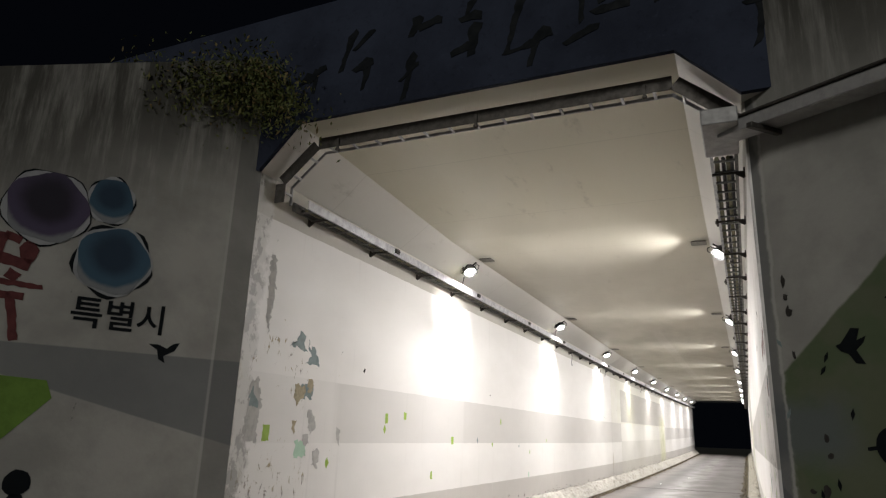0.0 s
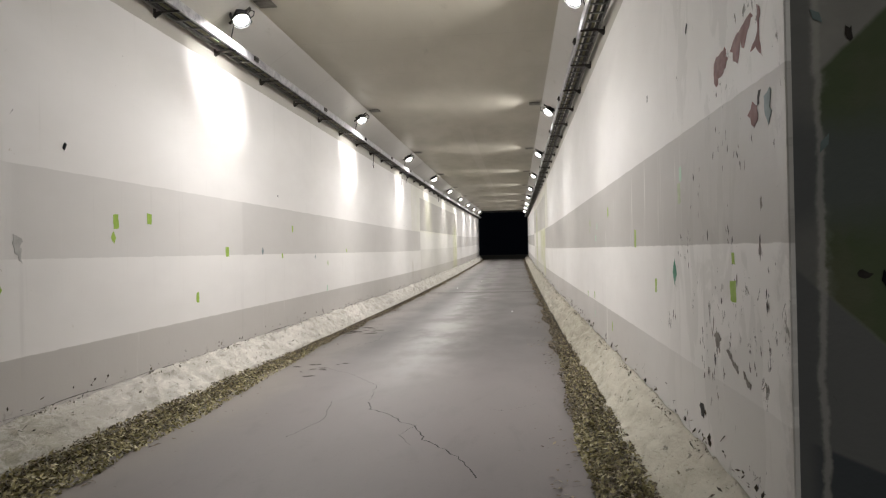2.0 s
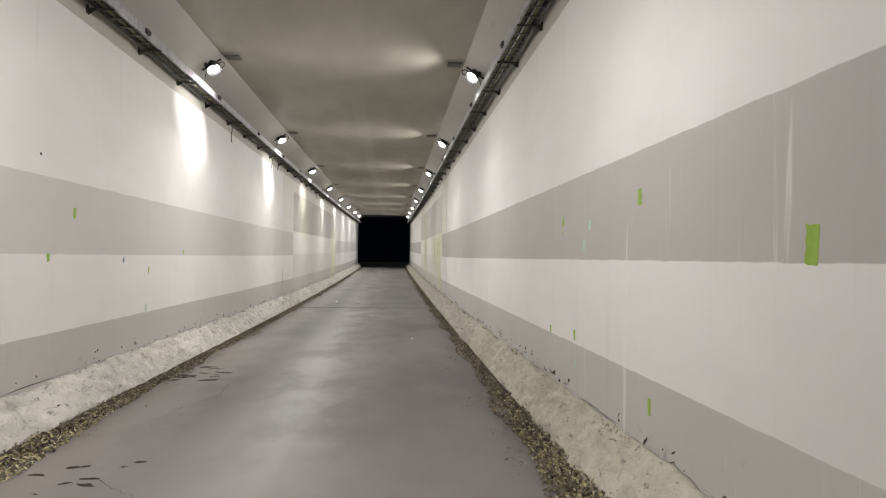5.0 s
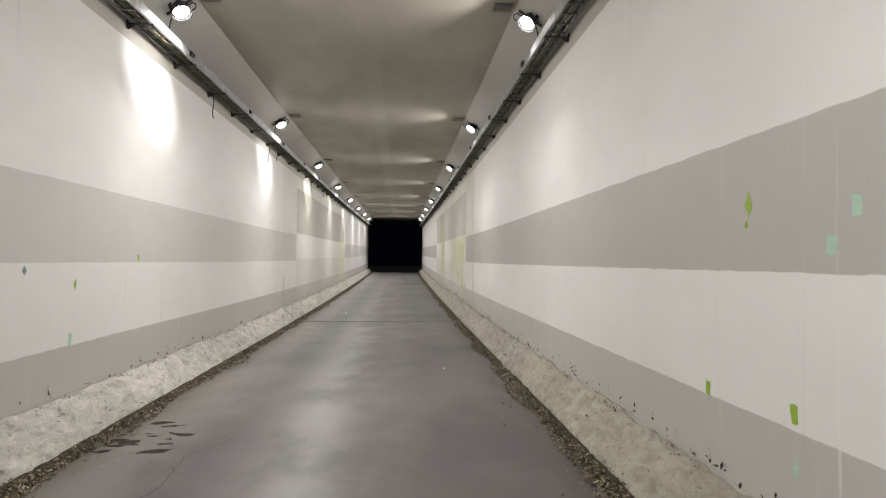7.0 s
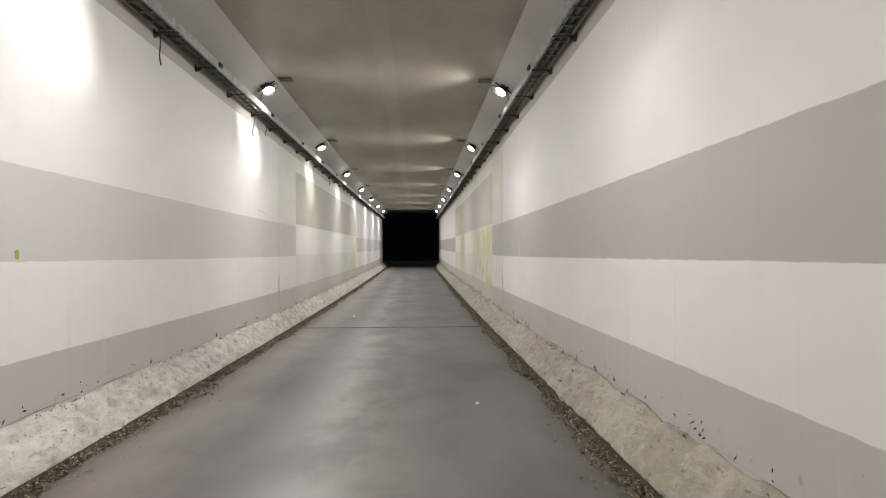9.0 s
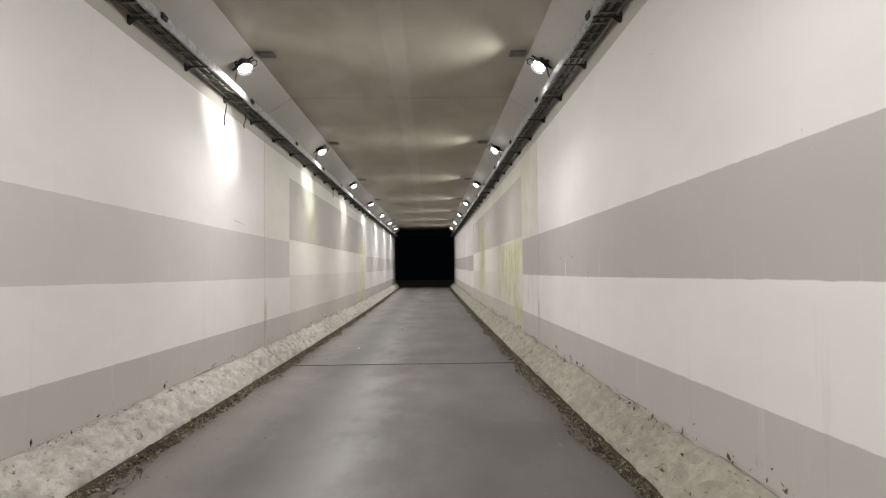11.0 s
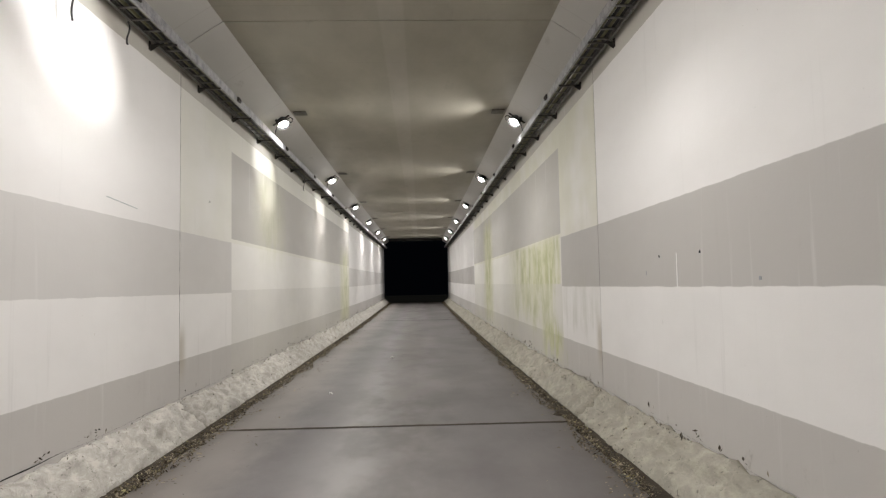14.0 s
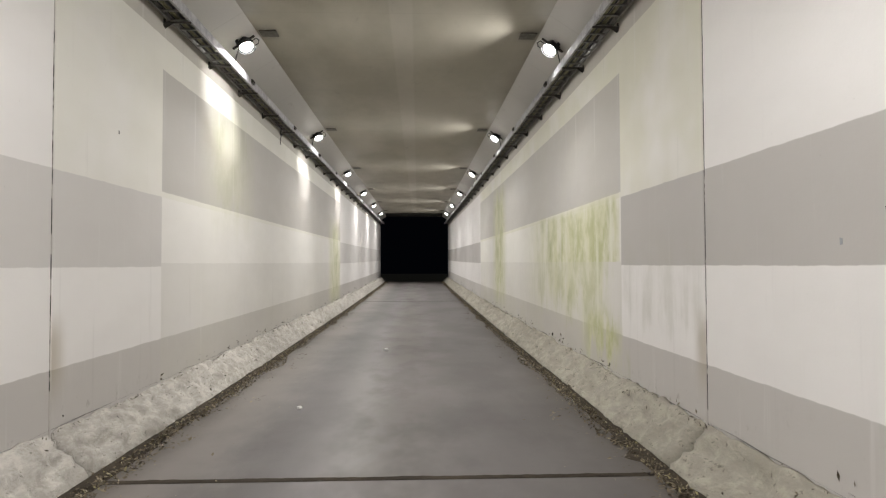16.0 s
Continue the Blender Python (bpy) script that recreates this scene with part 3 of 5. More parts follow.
prof = [(XL, SPRING), (XL + 0.46, CROWN), (-2.03, CROWN + 0.004), (XR - 0.46, CROWN), (XR, SPRING), (XR + 0.4, SPRING), (XR + 0.4, 4.95), (XL - 0.4, 4.95), (XL - 0.4, SPRING)]
cv, cf = [], []
for a, e in BLOCKS:
    ys = stations(a, e, 1.0)
    base = len(cv)
    n = len(prof)
    for y in ys:
        cv += [(x, y, z + rise(y) + lip(y, k)) for k, (x, z) in enumerate(prof)]
    for i in range(len(ys) - 1):
        cf += [(base + i * n + k, base + i * n + (k + 1) % n, base + (i + 1) * n + (k + 1) % n, base + (i + 1) * n + k) for k in range(n)]
    cf += [tuple(base + k for k in range(n - 1, -1, -1)), tuple(base + (len(ys) - 1) * n + k for k in range(n))]
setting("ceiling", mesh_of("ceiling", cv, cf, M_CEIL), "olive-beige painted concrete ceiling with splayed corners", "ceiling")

# ---- rough mortar fillets along both wall feet ----
def fillet(x, inward):
    for a, e in BLOCKS:
        ys = stations(a + (0.008 if a > Y0 else 0.0), e - (0.008 if e < Y1 else 0.0), 0.07)
        n = 12
        verts, faces = [], []
        for y in ys:
            d = 0.0
            for k in range(n):
                s = k / (n - 1)
                px = x + inward * (0.02 + 0.30 * s) if k < n - 1 else x + inward * 0.335
                pz = 0.315 - 0.30 * s ** 1.15
                r = noise.noise((y * 1.1, s * 1.2, x)) * 0.026 + noise.noise((y * 2.6, s * 3.5, x + 5)) * 0.024 + noise.noise((y * 7.0, s * 6.0, x + 9)) * 0.024 + noise.noise((y * 15.0, s * 11.0, x + 21)) * 0.010 - abs(noise.noise((y * 4.0, s * 4.0, x + 13))) * 0.04 + 0.008
                cut = 0.03 if y in (ys[0], ys[-1]) else 0.0
                pz += r * (1.15 if 0 < k < n - 1 else 0.9) - cut
                px += inward * (r * 0.7 - cut)
                if k == n - 1:
                    pz = -0.06
                verts.append((px, y, pz + rise(y)))
            verts.append((x + inward * 0.003, y, verts[-n][2] - 0.004))
            verts.append((x + inward * 0.003, y, -0.06 + rise(y)))
        w = n + 2
        order = [n] + list(range(n)) + [n + 1]
        for i in range(len(ys) - 1):
            for q in range(w):
                k, l = order[q], order[(q + 1) % w]
                faces.append((i * w + k, i * w + l, (i + 1) * w + l, (i + 1) * w + k))
        faces.append(tuple(order[::-1]))
        faces.append(tuple((len(ys) - 1) * w + k for k in order))
        setting("mortar_fillet", mesh_of("mortar_fillet", verts, faces, M_MORTAR, smooth=True), "rough pale mortar fillet along the foot of the wall", "kerb")


fillet(XL, 1)
fillet(XR, -1)

# ---- portal: header, wing walls, bank ----
def prism(name, outline, y0, y1, mat):
    n = len(outline)
    verts = [(x, y0, z) for x, z in outline] + [(x, y1, z) for x, z in outline]
    faces = [tuple(range(n)), tuple(range(2 * n - 1, n - 1, -1))] + [(k, k + n, (k + 1) % n + n, (k + 1) % n) for k in range(n)]
    return mesh_of(name, verts, faces, mat)


head = [(-7.2, SPRING), (XL, SPRING), (XL + 0.46, CROWN + 0.17), (XR - 0.46, CROWN + 0.17), (XR, SPRING), (4.4, SPRING), (4.4, 6.05), (-7.2, 6.05)]
header = setting("wall_header", prism("wall_header", head, Y0 - 0.055, Y0 - 0.003, M_HEADER), "dark blue painted concrete header over the tunnel mouth", "wall")
far_head = [(-7.2, SPRING + 0.55), (XL, SPRING + 0.55), (XL + 0.46, CROWN + 0.55), (XR - 0.46, CROWN + 0.55), (XR, SPRING + 0.55), (4.4, SPRING + 0.55), (4.4, 6.6), (-7.2, 6.6)]
setting("wall_far_header", prism("wall_far_header", far_head, Y1 + 0.003, Y1 + 0.06, M_HEADER), "concrete header over the far tunnel mouth", "wall")
bank = [(-40.0, 0.0), (-9.0, 5.6), (-7.0, 5.98), (4.2, 5.98), (6.5, 5.6), (40.0, 0.0), (6.0, -0.05), (4.5, 5.0), (-7.2, 5.0), (-9.0, -0.05)]
setting("embankment", prism("embankment", bank, Y0 + 0.05, Y1 - 0.05, M_GROUND), "grassy earth embankment over the underpass at night", "embankment")

WINGS = {"L": ((XL, 5.85), (-math.sin(radians(30)), -math.cos(radians(30)))), "R": ((XR, 5.99), (math.sin(radians(47)), -math.cos(radians(47))))}


def wing_matrix(side, u, v, off=0.0):
    """A frame on the wing wall: x along it away from the mouth, y up, z out towards the road."""
    (ox, oy), (dx, dy) = WINGS[side]
    s = 1 if side == "L" else -1
    nx, ny = (-dy * s, dx * s)
    m = Matrix(((dx, 0, nx, ox + dx * u + nx * off), (dy, 0, ny, oy + dy * u + ny * off), (0, 1, 0, v), (0, 0, 0, 1)))
    return m


def wing_wall(side, length, mat):
    rows = stations(0.0, length, 0.5)
    verts, faces = [], []
    for u in rows:
        top = 5.55 - 0.42 * u
        for v, off in ((-0.1, 0.0), (top, 0.0), (top, -0.35), (-0.1, -0.35)):
            verts.append(tuple(wing_matrix(side, u, v, off).translation))
    for i in range(len(rows) - 1):
        for k in range(4):
            faces.append((i * 4 + k, i * 4 + (k + 1) % 4, (i + 1) * 4 + (k + 1) % 4, (i + 1) * 4 + k))
    faces += [(3, 2, 1, 0), tuple(len(verts) - 4 + k for k in range(4))]
    (ox, oy), (dx, dy) = WINGS[side]
    me = mesh_of("wing", verts, faces, mat, lambda p: ((p[0] - ox) * dx + (p[1] - oy) * dy, p[2]))
    return me


wing_left = setting("wall_wing_left", wing_wall("L", 6.5, M_WING_L), "stained grey concrete wing wall with a dark mural", "wall")
wing_right = setting("wall_wing_right", wing_wall("R", 6.5, M_WING_R), "grey and green painted concrete wing wall with peeling mural", "wall")


# ---- flat paint shapes ----
def patch_mesh(name, outline, mat, thick=0.003):
    n = len(outline)
    verts = [(x, y, thick) for x, y in outline] + [(x, y, 0.0005) for x, y in outline]
    faces = [tuple(range(n))] + [(k, k + n, (k + 1) % n + n, (k + 1) % n) for k in range(n)]
    return mesh_of(name, verts, faces, mat)


def rough_outline(outline, amount, step, seed):
    """The outline with its sides broken into uneven short runs."""
    rng = random.Random(seed)
    res = []
    for (x0, y0), (x1, y1) in zip(outline, outline[1:] + outline[:1]):
        n = max(1, int(math.hypot(x1 - x0, y1 - y0) / step))
        for i in range(n):
            s = i / n
            res.append((x0 + (x1 - x0) * s + rng.uniform(-amount, amount), y0 + (y1 - y0) * s + rng.uniform(-amount, amount)))
    return res


def blob(w, h, n=14, amount=0.12, seed=0):
    rng = random.Random(seed)
    return [(w / 2 * math.cos(math.tau * i / n) * (1 + rng.uniform(-amount, amount)), h / 2 * math.sin(math.tau * i / n) * (1 + rng.uniform(-amount, amount))) for i in range(n)]


def rect(w, h):
    return [(-w / 2, -h / 2), (w / 2, -h / 2), (w / 2, h / 2), (-w / 2, h / 2)]


def rhomb(w, h):
    return [(0, -h / 2), (w / 2, 0), (0, h / 2), (-w / 2, 0)]


def wall_matrix(side, y, v, turn=0.0):
    x = XL if side == "L" else XR
    s = 1 if side == "L" else -1
    return Matrix(((0, 0, s, x), (-s, 0, 0, y), (0, 1, 0, v + rise(y)), (0, 0, 0, 1))) @ Matrix.Rotation(radians(turn), 4, "Z")


PATCHES = [
    ("L", 8.86, 1.77, rect, 0.10, 0.16, M_LIME), ("L", 8.82, 1.63, rhomb, 0.10, 0.16, M_LIME), ("L", 9.4, 1.82, rect, 0.10, 0.13, M_LIME),
    ("L", 11.13, 1.49, rect, 0.12, 0.15, M_LIME), ("L", 10.35, 0.98, rect, 0.08, 0.14, M_LIME), ("L", 7.49, 1.23, rhomb, 0.10, 0.17, M_LIME),
    ("L", 13.53, 1.85, rect, 0.08, 0.13, M_LIME), ("L", 12.27, 1.5, rhomb, 0.10, 0.14, M_SLATE), ("L", 13.05, 1.42, rect, 0.06, 0.10, M_LIME),
    ("L", 16.85, 1.5, rect, 0.06, 0.09, M_LIME), ("L", 15.48, 1.26, rhomb, 0.07, 0.13, M_LIME), ("L", 14.7, 1.39, rhomb, 0.07, 0.10, M_SLATE),
    ("L", 15.4, 0.79, rect, 0.07, 0.13, M_MINT), ("L", 6.35, 1.55, rect, 0.14, 0.20, M_LIME), ("L", 6.95, 1.39, rect, 0.26, 0.22, M_MINT),
    ("R", 9.25, 1.52, rect, 0.10, 0.19, M_LIME), ("R", 7.82, 1.27, rhomb, 0.15, 0.22, M_TEAL), ("R", 8.42, 1.15, rect, 0.07, 0.13, M_LIME),
    ("R", 7.66, 1.78, rect, 0.09, 0.16, M_FAINT), ("R", 7.62, 1.9, rect, 0.07, 0.12, M_MINT), ("R", 10.95, 1.85, rect, 0.09, 0.14, M_LIME),
    ("R", 10.78, 0.57, rect, 0.06, 0.14, M_LIME), ("R", 12.8, 1.79, rhomb, 0.10, 0.17, M_LIME), ("R", 12.82, 1.69, rhomb, 0.05, 0.07, M_LIME),
    ("R", 12.0, 1.72, rect, 0.08, 0.11, M_MINT), ("R", 12.15, 1.57, rect, 0.09, 0.10, M_MINT), ("R", 13.24, 0.77, rect, 0.07, 0.10, M_LIME),
    ("R", 12.41, 0.81, rect, 0.07, 0.11, M_LIME), ("R", 12.4, 0.57, rhomb, 0.07, 0.13, M_MINT), ("R", 6.64, 1.22, rect, 0.11, 0.13, M_LIME), ("R", 6.63, 1.38, rect, 0.06, 0.07, M_LIME),
]
for i, (side, y, v, form, w, h, mat) in enumerate(PATCHES):
    me = patch_mesh("paint_patch", rough_outline(form(w * 0.78, h * 0.78), 0.022 if w > 0.2 else 0.006, 0.025, i), mat, 0.0015)
    piece("paint_patch", me, wall_left if side == "L" else wall_right, "leftover coloured paint patch", wall_matrix(side, y, v, (i * 37 % 9) - 4))

# faded mural remains and bare spots
REMAINS = [
    ("L", 6.78, 2.51, [(-.17, -.03), (-.05, .02), (0, .13), (.1, .11), (.1, -.02), (.19, -.1), (.06, -.05)], M_SLATE),
    ("L", 7.05, 2.42, [(-.12, .16), (-.03, .02), (.0, .1), (.07, .0), (.16, -.12), (.03, -.09), (-.12, -.13), (-.04, -.05)], M_SLATE),
    ("L", 7.0, 2.0, [(-.12, .08), (.06, .10), (.14, .02), (.08, -.08), (-.03, -.05), (-.1, -.09)], M_SLATE),
    ("R", 6.76, 2.34, [(.11, -.06), (.10, .05), (.04, .07), (-.07, .08), (-.12, .02), (-.08, -.02), (-.04, -.05), (.03, -.04), (.07, -.09)], M_CORAL),
    ("R", 6.47, 2.37, [(.13, .01), (.06, .05), (.0, .05), (-.10, .09), (-.17, .07), (-.10, .03), (-.05, -.05), (-.01, .0), (.04, -.08), (.09, -.05)], M_CORAL),
    ("R", 6.24, 2.34, [(.02, .12), (-.03, .10), (-.01, .0), (-.04, -.11), (.04, -.05), (.09, -.04), (.01, .01)], M_CORAL),
    ("R", 6.32, 2.01, [(.06, .01), (.0, .05), (-.05, .04), (-.05, -.04), (.0, -.05), (.03, -.01)], M_CORAL),
    ("R", 6.25, 2.07, [(.012, .03), (-.012, .03), (-.016, -.03), (.01, -.02)], M_TORN),
    ("R", 7.23, 0.50, [(.05, .02), (-.02, .05), (-.06, .01), (-.03, -.04), (.02, -.03)], M_TORN),
    ("L", 6.12, 1.80, [(-.08, .22), (.04, .30), (.12, .05), (.08, -.15), (.10, -.38), (-.02, -.30), (-.09, -.42), (-.11, -.1)], M_GREYED),
    ("L", 6.10, 1.86, [(-.03, .14), (.03, .05), (.09, -.08), (.02, -.06), (-.06, -.05)], M_SLATE),
    ("L", 6.2, 2.9, [(-.04, .5), (.05, .45), (.07, .1), (.03, -.35), (-.03, -.2), (-.05, .1)], M_GREYED),
    ("L", 6.84, 1.96, [(-.06, .13), (.03, .08), (.10, .12), (.12, -.02), (.03, -.05), (-.02, -.13), (-.07, -.03)], M_OCHRE),
    ("L", 7.05, 2.06, [(-.05, .09), (.06, .06), (.04, -.10), (-.03, -.06)], M_OCHRE),
    ("L", 7.1, 1.68, [(-.06, .12), (.05, .09), (.09, -.04), (.02, -.14), (-.04, -.05)], M_GREYED),
    ("L", 7.04, 1.49, [(-.05, .06), (.06, .05), (.03, -.08), (-.06, -.04)], M_GREYED),
    ("L", 6.81, 1.63, [(-.03, .06), (.03, .04), (.02, -.07), (-.03, -.03)], M_OCHRE),
    ("L", 7.25, 1.28, [(-.06, .09), (.06, .10), (.05, -.09), (-.05, -.06)], M_GREYED),
    ("L", 7.69, 1.53, [(-.04, .08), (.04, .06), (.03, -.09), (-.04, -.04)], M_GREYED),
    ("L", 6.95, 0.68, [(-.10, .0), (-.02, .04), (.10, .03), (.07, -.03), (-.04, -.05)], M_SLATE),
    ("R", 6.15, 2.02, [(-.03, .07), (.03, .05), (.035, -.03), (.0, -.09), (-.03, -.03)], M_SLATE),
]
for i, (side, y, v, outline, mat) in enumerate(REMAINS):
    pts = [(-px if side == "L" else px, py) for px, py in outline]
    me = patch_mesh("paint_remains", rough_outline(pts, 0.024 if side == "L" else 0.011, 0.025, 50 + i), mat, 0.0012 + 0.00008 * i)
    piece("paint_remains", me, wall_left if side == "L" else wall_right, "faded remains of a mural", wall_matrix(side, y, v))


# torn slits and chips where the paint of the right wall has lifted
CHIPS = [(7.63, 1.52, 0.02, 0.10, 4, 0.05), (7.40, 1.48, 0.06, 0.08, 7, 0.05), (6.68, 1.47, 0.03, 0.04, 4, 0.10), (6.27, 1.5, 0.02, 0.06, 4, 0.11), (6.96, 0.88, 0.03, 0.12, 9, 0.09), (6.21, 1.2, 0.02, 0.06, 5, 0.09), (6.3, 0.85, 0.06, 0.05, 5, 0.06), (6.44, 0.42, 0.08, 0.04, 5, 0.07), (6.5, 1.9, 0.12, 0.10, 7, 0.06), (7.73, 1.30, 0.06, 0.06, 4, 0.05), (7.38, 1.14, 0.07, 0.10, 6, 0.035), (6.85, 1.20, 0.06, 0.05, 6, 0.05),
         (7.95, 0.92, 0.05, 0.09, 5, 0.09), (6.80, 1.09, 0.09, 0.03, 5, 0.05), (7.16, 0.92, 0.05, 0.07, 9, 0.06), (7.16, 0.72, 0.07, 0.07, 9, 0.07), (6.62, 1.28, 0.05, 0.10, 3, 0.09), (7.2, 1.75, 0.10, 0.16, 8, 0.06), (6.75, 1.85, 0.10, 0.20, 10, 0.05), (9.0, 0.48, 0.35, 0.05, 5, 0.035)]
rng = random.Random(77)
for y, v, sy, sv, count, size in CHIPS:
    for i in range(count):
        h = size * rng.uniform(0.2, 0.9)
        w = h * rng.uniform(0.12, 0.38)
        lean = rng.uniform(-0.35, 0.35) * w
        tear = [(lean, -h / 2), (w * 0.4, -h * 0.12), (w * 0.5, h * 0.2), (-lean, h / 2), (-w * 0.25, h * 0.15), (-w * 0.5, -h * 0.1)]
        me = patch_mesh("paint_chip", rough_outline(tear, w * 0.22, 0.012, rng.randrange(9999)), M_TORN if rng.random() < 0.7 else M_BARE, 0.0008 + 0.00005 * i)
        piece("paint_chip", me, wall_right, "dark torn chip in the paint", wall_matrix("R", y + rng.gauss(0, sy), v + rng.gauss(0, sv), rng.uniform(-20, 20)))
BARE = [(6.90, 0.93, [(-.10, .05), (-.04, .02), (-.05, -.07), (.0, -.03), (.03, -.10), (.06, .02), (.10, .06), (.02, .10)]),
        (6.68, 0.90, [(-.14, -.06), (-.06, -.04), (.0, .0), (.09, .05), (.14, .03), (.06, -.01), (.0, -.05), (-.07, -.09), (-.15, -.12)]),
        (6.46, 0.83, [(-.08, -.03), (.0, -.01), (.08, .04), (.09, .0), (.01, -.05), (-.07, -.07)])]
for i, (y, v, outline) in enumerate(BARE):
    me = patch_mesh("bare_patch", rough_outline(outline, 0.014, 0.02, i), M_BARE, 0.0022 + 0.0002 * i)
    piece("bare_patch", me, wall_right, "bare grey render under the paint", wall_matrix("R", y, v) @ Matrix.Diagonal((0.62, 0.62, 1.0, 1.0)))


def on_wing(side, name, u, v, outline, mat, label, layer=0, turn=0.0, parent=None):
    me = patch_mesh(name, outline, mat, 0.003 + 0.003 * layer)
    piece(name, me, wing_left if side == "L" else wing_right, label, wing_matrix(side, u, v) @ Matrix.Rotation(radians(turn), 4, "Z"))


def pebble(w, h, seed, n=28):
    """A rounded five-sided outline."""
    rng = random.Random(seed)
    a0, k = rng.uniform(0, math.tau), rng.uniform(0.04, 0.07)
    return [(w / 2 * math.cos(a) * (1 + k * math.cos(5 * a + a0) + rng.uniform(-0.01, 0.01)), h / 2 * math.sin(a) * (1 + k * math.cos(5 * a + a0) + rng.uniform(-0.01, 0.01))) for a in (math.tau * i / n for i in range(n))]


for u, v, w, h, mat, s in ((1.83, 3.38, 0.62, 0.62, M_PURPLE, 3), (1.35, 3.55, 0.36, 0.42, M_BLUE_SMALL, 5), (1.25, 3.0, 0.60, 0.60, M_BLUE, 8)):
    on_wing("L", "mural_ring", u, v, pebble(w * 1.10, h * 1.10, s), M_INK, "black painted ring", 0)
    on_wing("L", "mural_outline", u, v, pebble(w * 1.07, h * 1.06, s + 1), M_PALE, "pale painted outline", 1)
    on_wing("L", "mural_shape", u, v, pebble(w, h, s + 2), mat, "dark rounded sprayed mural shape", 2)
def lettering(body, size):
    """Painted words as one thin mesh, reading away from the mouth's side."""
    curve = bpy.data.curves.new("lettering", "FONT")
    curve.body, curve.size, curve.extrude, curve.offset = body, size, 0.0012, 0.004
    ob = new("lettering", curve)
    bpy.context.view_layer.update()
    me = bpy.data.meshes.new_from_object(ob)
    bpy.data.objects.remove(ob)
    for p in me.vertices:
        p.co.x = -p.co.x
    me.flip_normals()
    me.materials.clear()
    me.materials.append(M_INK)
    return me


piece("lettering", lettering("특별시", 0.29), wing_left, "faded black painted lettering", wing_matrix("L", 1.52, 2.41, 0.003))
for u, v, w, h, a in ((2.06, 2.69, 0.62, 0.045, 2), (2.1, 2.58, 0.46, 0.06, -2), (1.93, 2.41, 0.065, 0.40, -14), (2.12, 2.95, 0.09, 0.30, 8), (1.90, 2.97, 0.14, 0.20, -15), (2.0, 2.87, 0.26, 0.09, 10), (1.98, 2.75, 0.10, 0.08, 30), (2.03, 3.07, 0.14, 0.06, 20)):
    on_wing("L", "mural_stroke", u, v, rough_outline(blob(w, h, 12, 0.1, int(v * 90)) if h > 0.15 and w > 0.12 else rect(w, h), 0.008, 0.04, int(v * 100)), M_RED, "dark red painted stroke", 0, a)
on_wing("L", "mural_leaf", 1.95, 1.72, [(0.5, 0.25), (-0.36, 0.2), (-0.42, 0.06), (-0.1, -0.3), (0.5, -0.5)], M_LEAFGREEN, "bright green painted field")
on_wing("L", "mural_shape", 0.71, 2.25, [(.14, .05), (.06, -.0), (.04, -.08), (-.02, -.11), (.0, -.05), (-.09, .0), (-.13, .08), (-.08, .07), (-.02, .02), (.05, .05)], M_INK, "black painted shape")
on_wing("L", "mural_shape", 1.66, 1.12, blob(0.2, 0.2, 14, 0.06, 4), M_INK, "black painted shape")
on_wing("L", "mural_shape", 1.66, 0.85, [(-.12, -.3), (.12, -.3), (.1, .08), (.03, .19), (-.05, .18), (-.1, .05)], M_INK, "black painted shape")
WINGS_SPREAD = [(-.085, .01), (-.05, .02), (-.02, .05), (.03, .11), (.085, .10), (.06, .03), (.12, .05), (.10, .01), (.05, -.03), (.10, -.12), (.04, -.11), (.0, -.05), (-.05, -.03)]
for u, v, turn in ((0.62, 2.22, 0), (0.97, 2.50, 20)):
    on_wing("R", "mural_shape", u, v, WINGS_SPREAD, M_INK, "black painted shape", 0, turn)
# walking shape in plain paint
on_wing("R", "mural_shape", 0.80, 1.62, blob(0.17, 0.22, 16, 0.04, 2), M_INK, "black painted shape")
on_wing("R", "mural_shape", 0.70, 1.61, rect(0.08, 0.022), M_INK, "black painted shape", 0, 8)
on_wing("R", "mural_shape", 0.80, 0.95, [(-.16, -.9), (.24, -.9), (.24, .3), (.16, .52), (-.02, .53), (-.06, .46), (-.09, .2), (-.10, -.1), (-.16, -.3)], M_INK, "black painted shape", 1)
on_wing("R", "mural_shape", 0.61, 1.12, rough_outline(rect(0.28, 0.075), 0.004, 0.08, 5), M_INK, "black painted shape", 0, 6)
on_wing("R", "mural_shape", 0.52, 0.88, rect(0.028, 0.55), M_INK, "black painted shape", 2, 14)
# chips fallen out of the paint beside the seam
for i, (u, v, w, h) in enumerate(((.20, 2.72, .03, .10), (.21, 2.60, .04, .05), (.22, 2.50, .045, .08), (.23, 2.20, .025, .06), (.40, 1.66, .04, .06), (.41, 1.55, .04, .03), (.26, 1.33, .045, .03), (.36, 1.34, .06, .09), (.41, .90, .05, .13), (.45, .75, .03, .08), (.46, .62, .03, .10))):
    on_wing("R", "paint_chip", u, v, rough_outline(blob(w, h, 8, 0.3, i), 0.006, 0.02, i), M_TORN, "dark chip in the paint")
for i in range(9):
    rng = random.Random(900 + i)
    on_wing("R", "mural_leaf", rng.uniform(0.12, 0.6), rng.uniform(0.9, 2.3), rhomb(0.028, 0.075), M_INK if i % 3 else M_SLATE, "painted leaf", 0, rng.uniform(-60, 60))
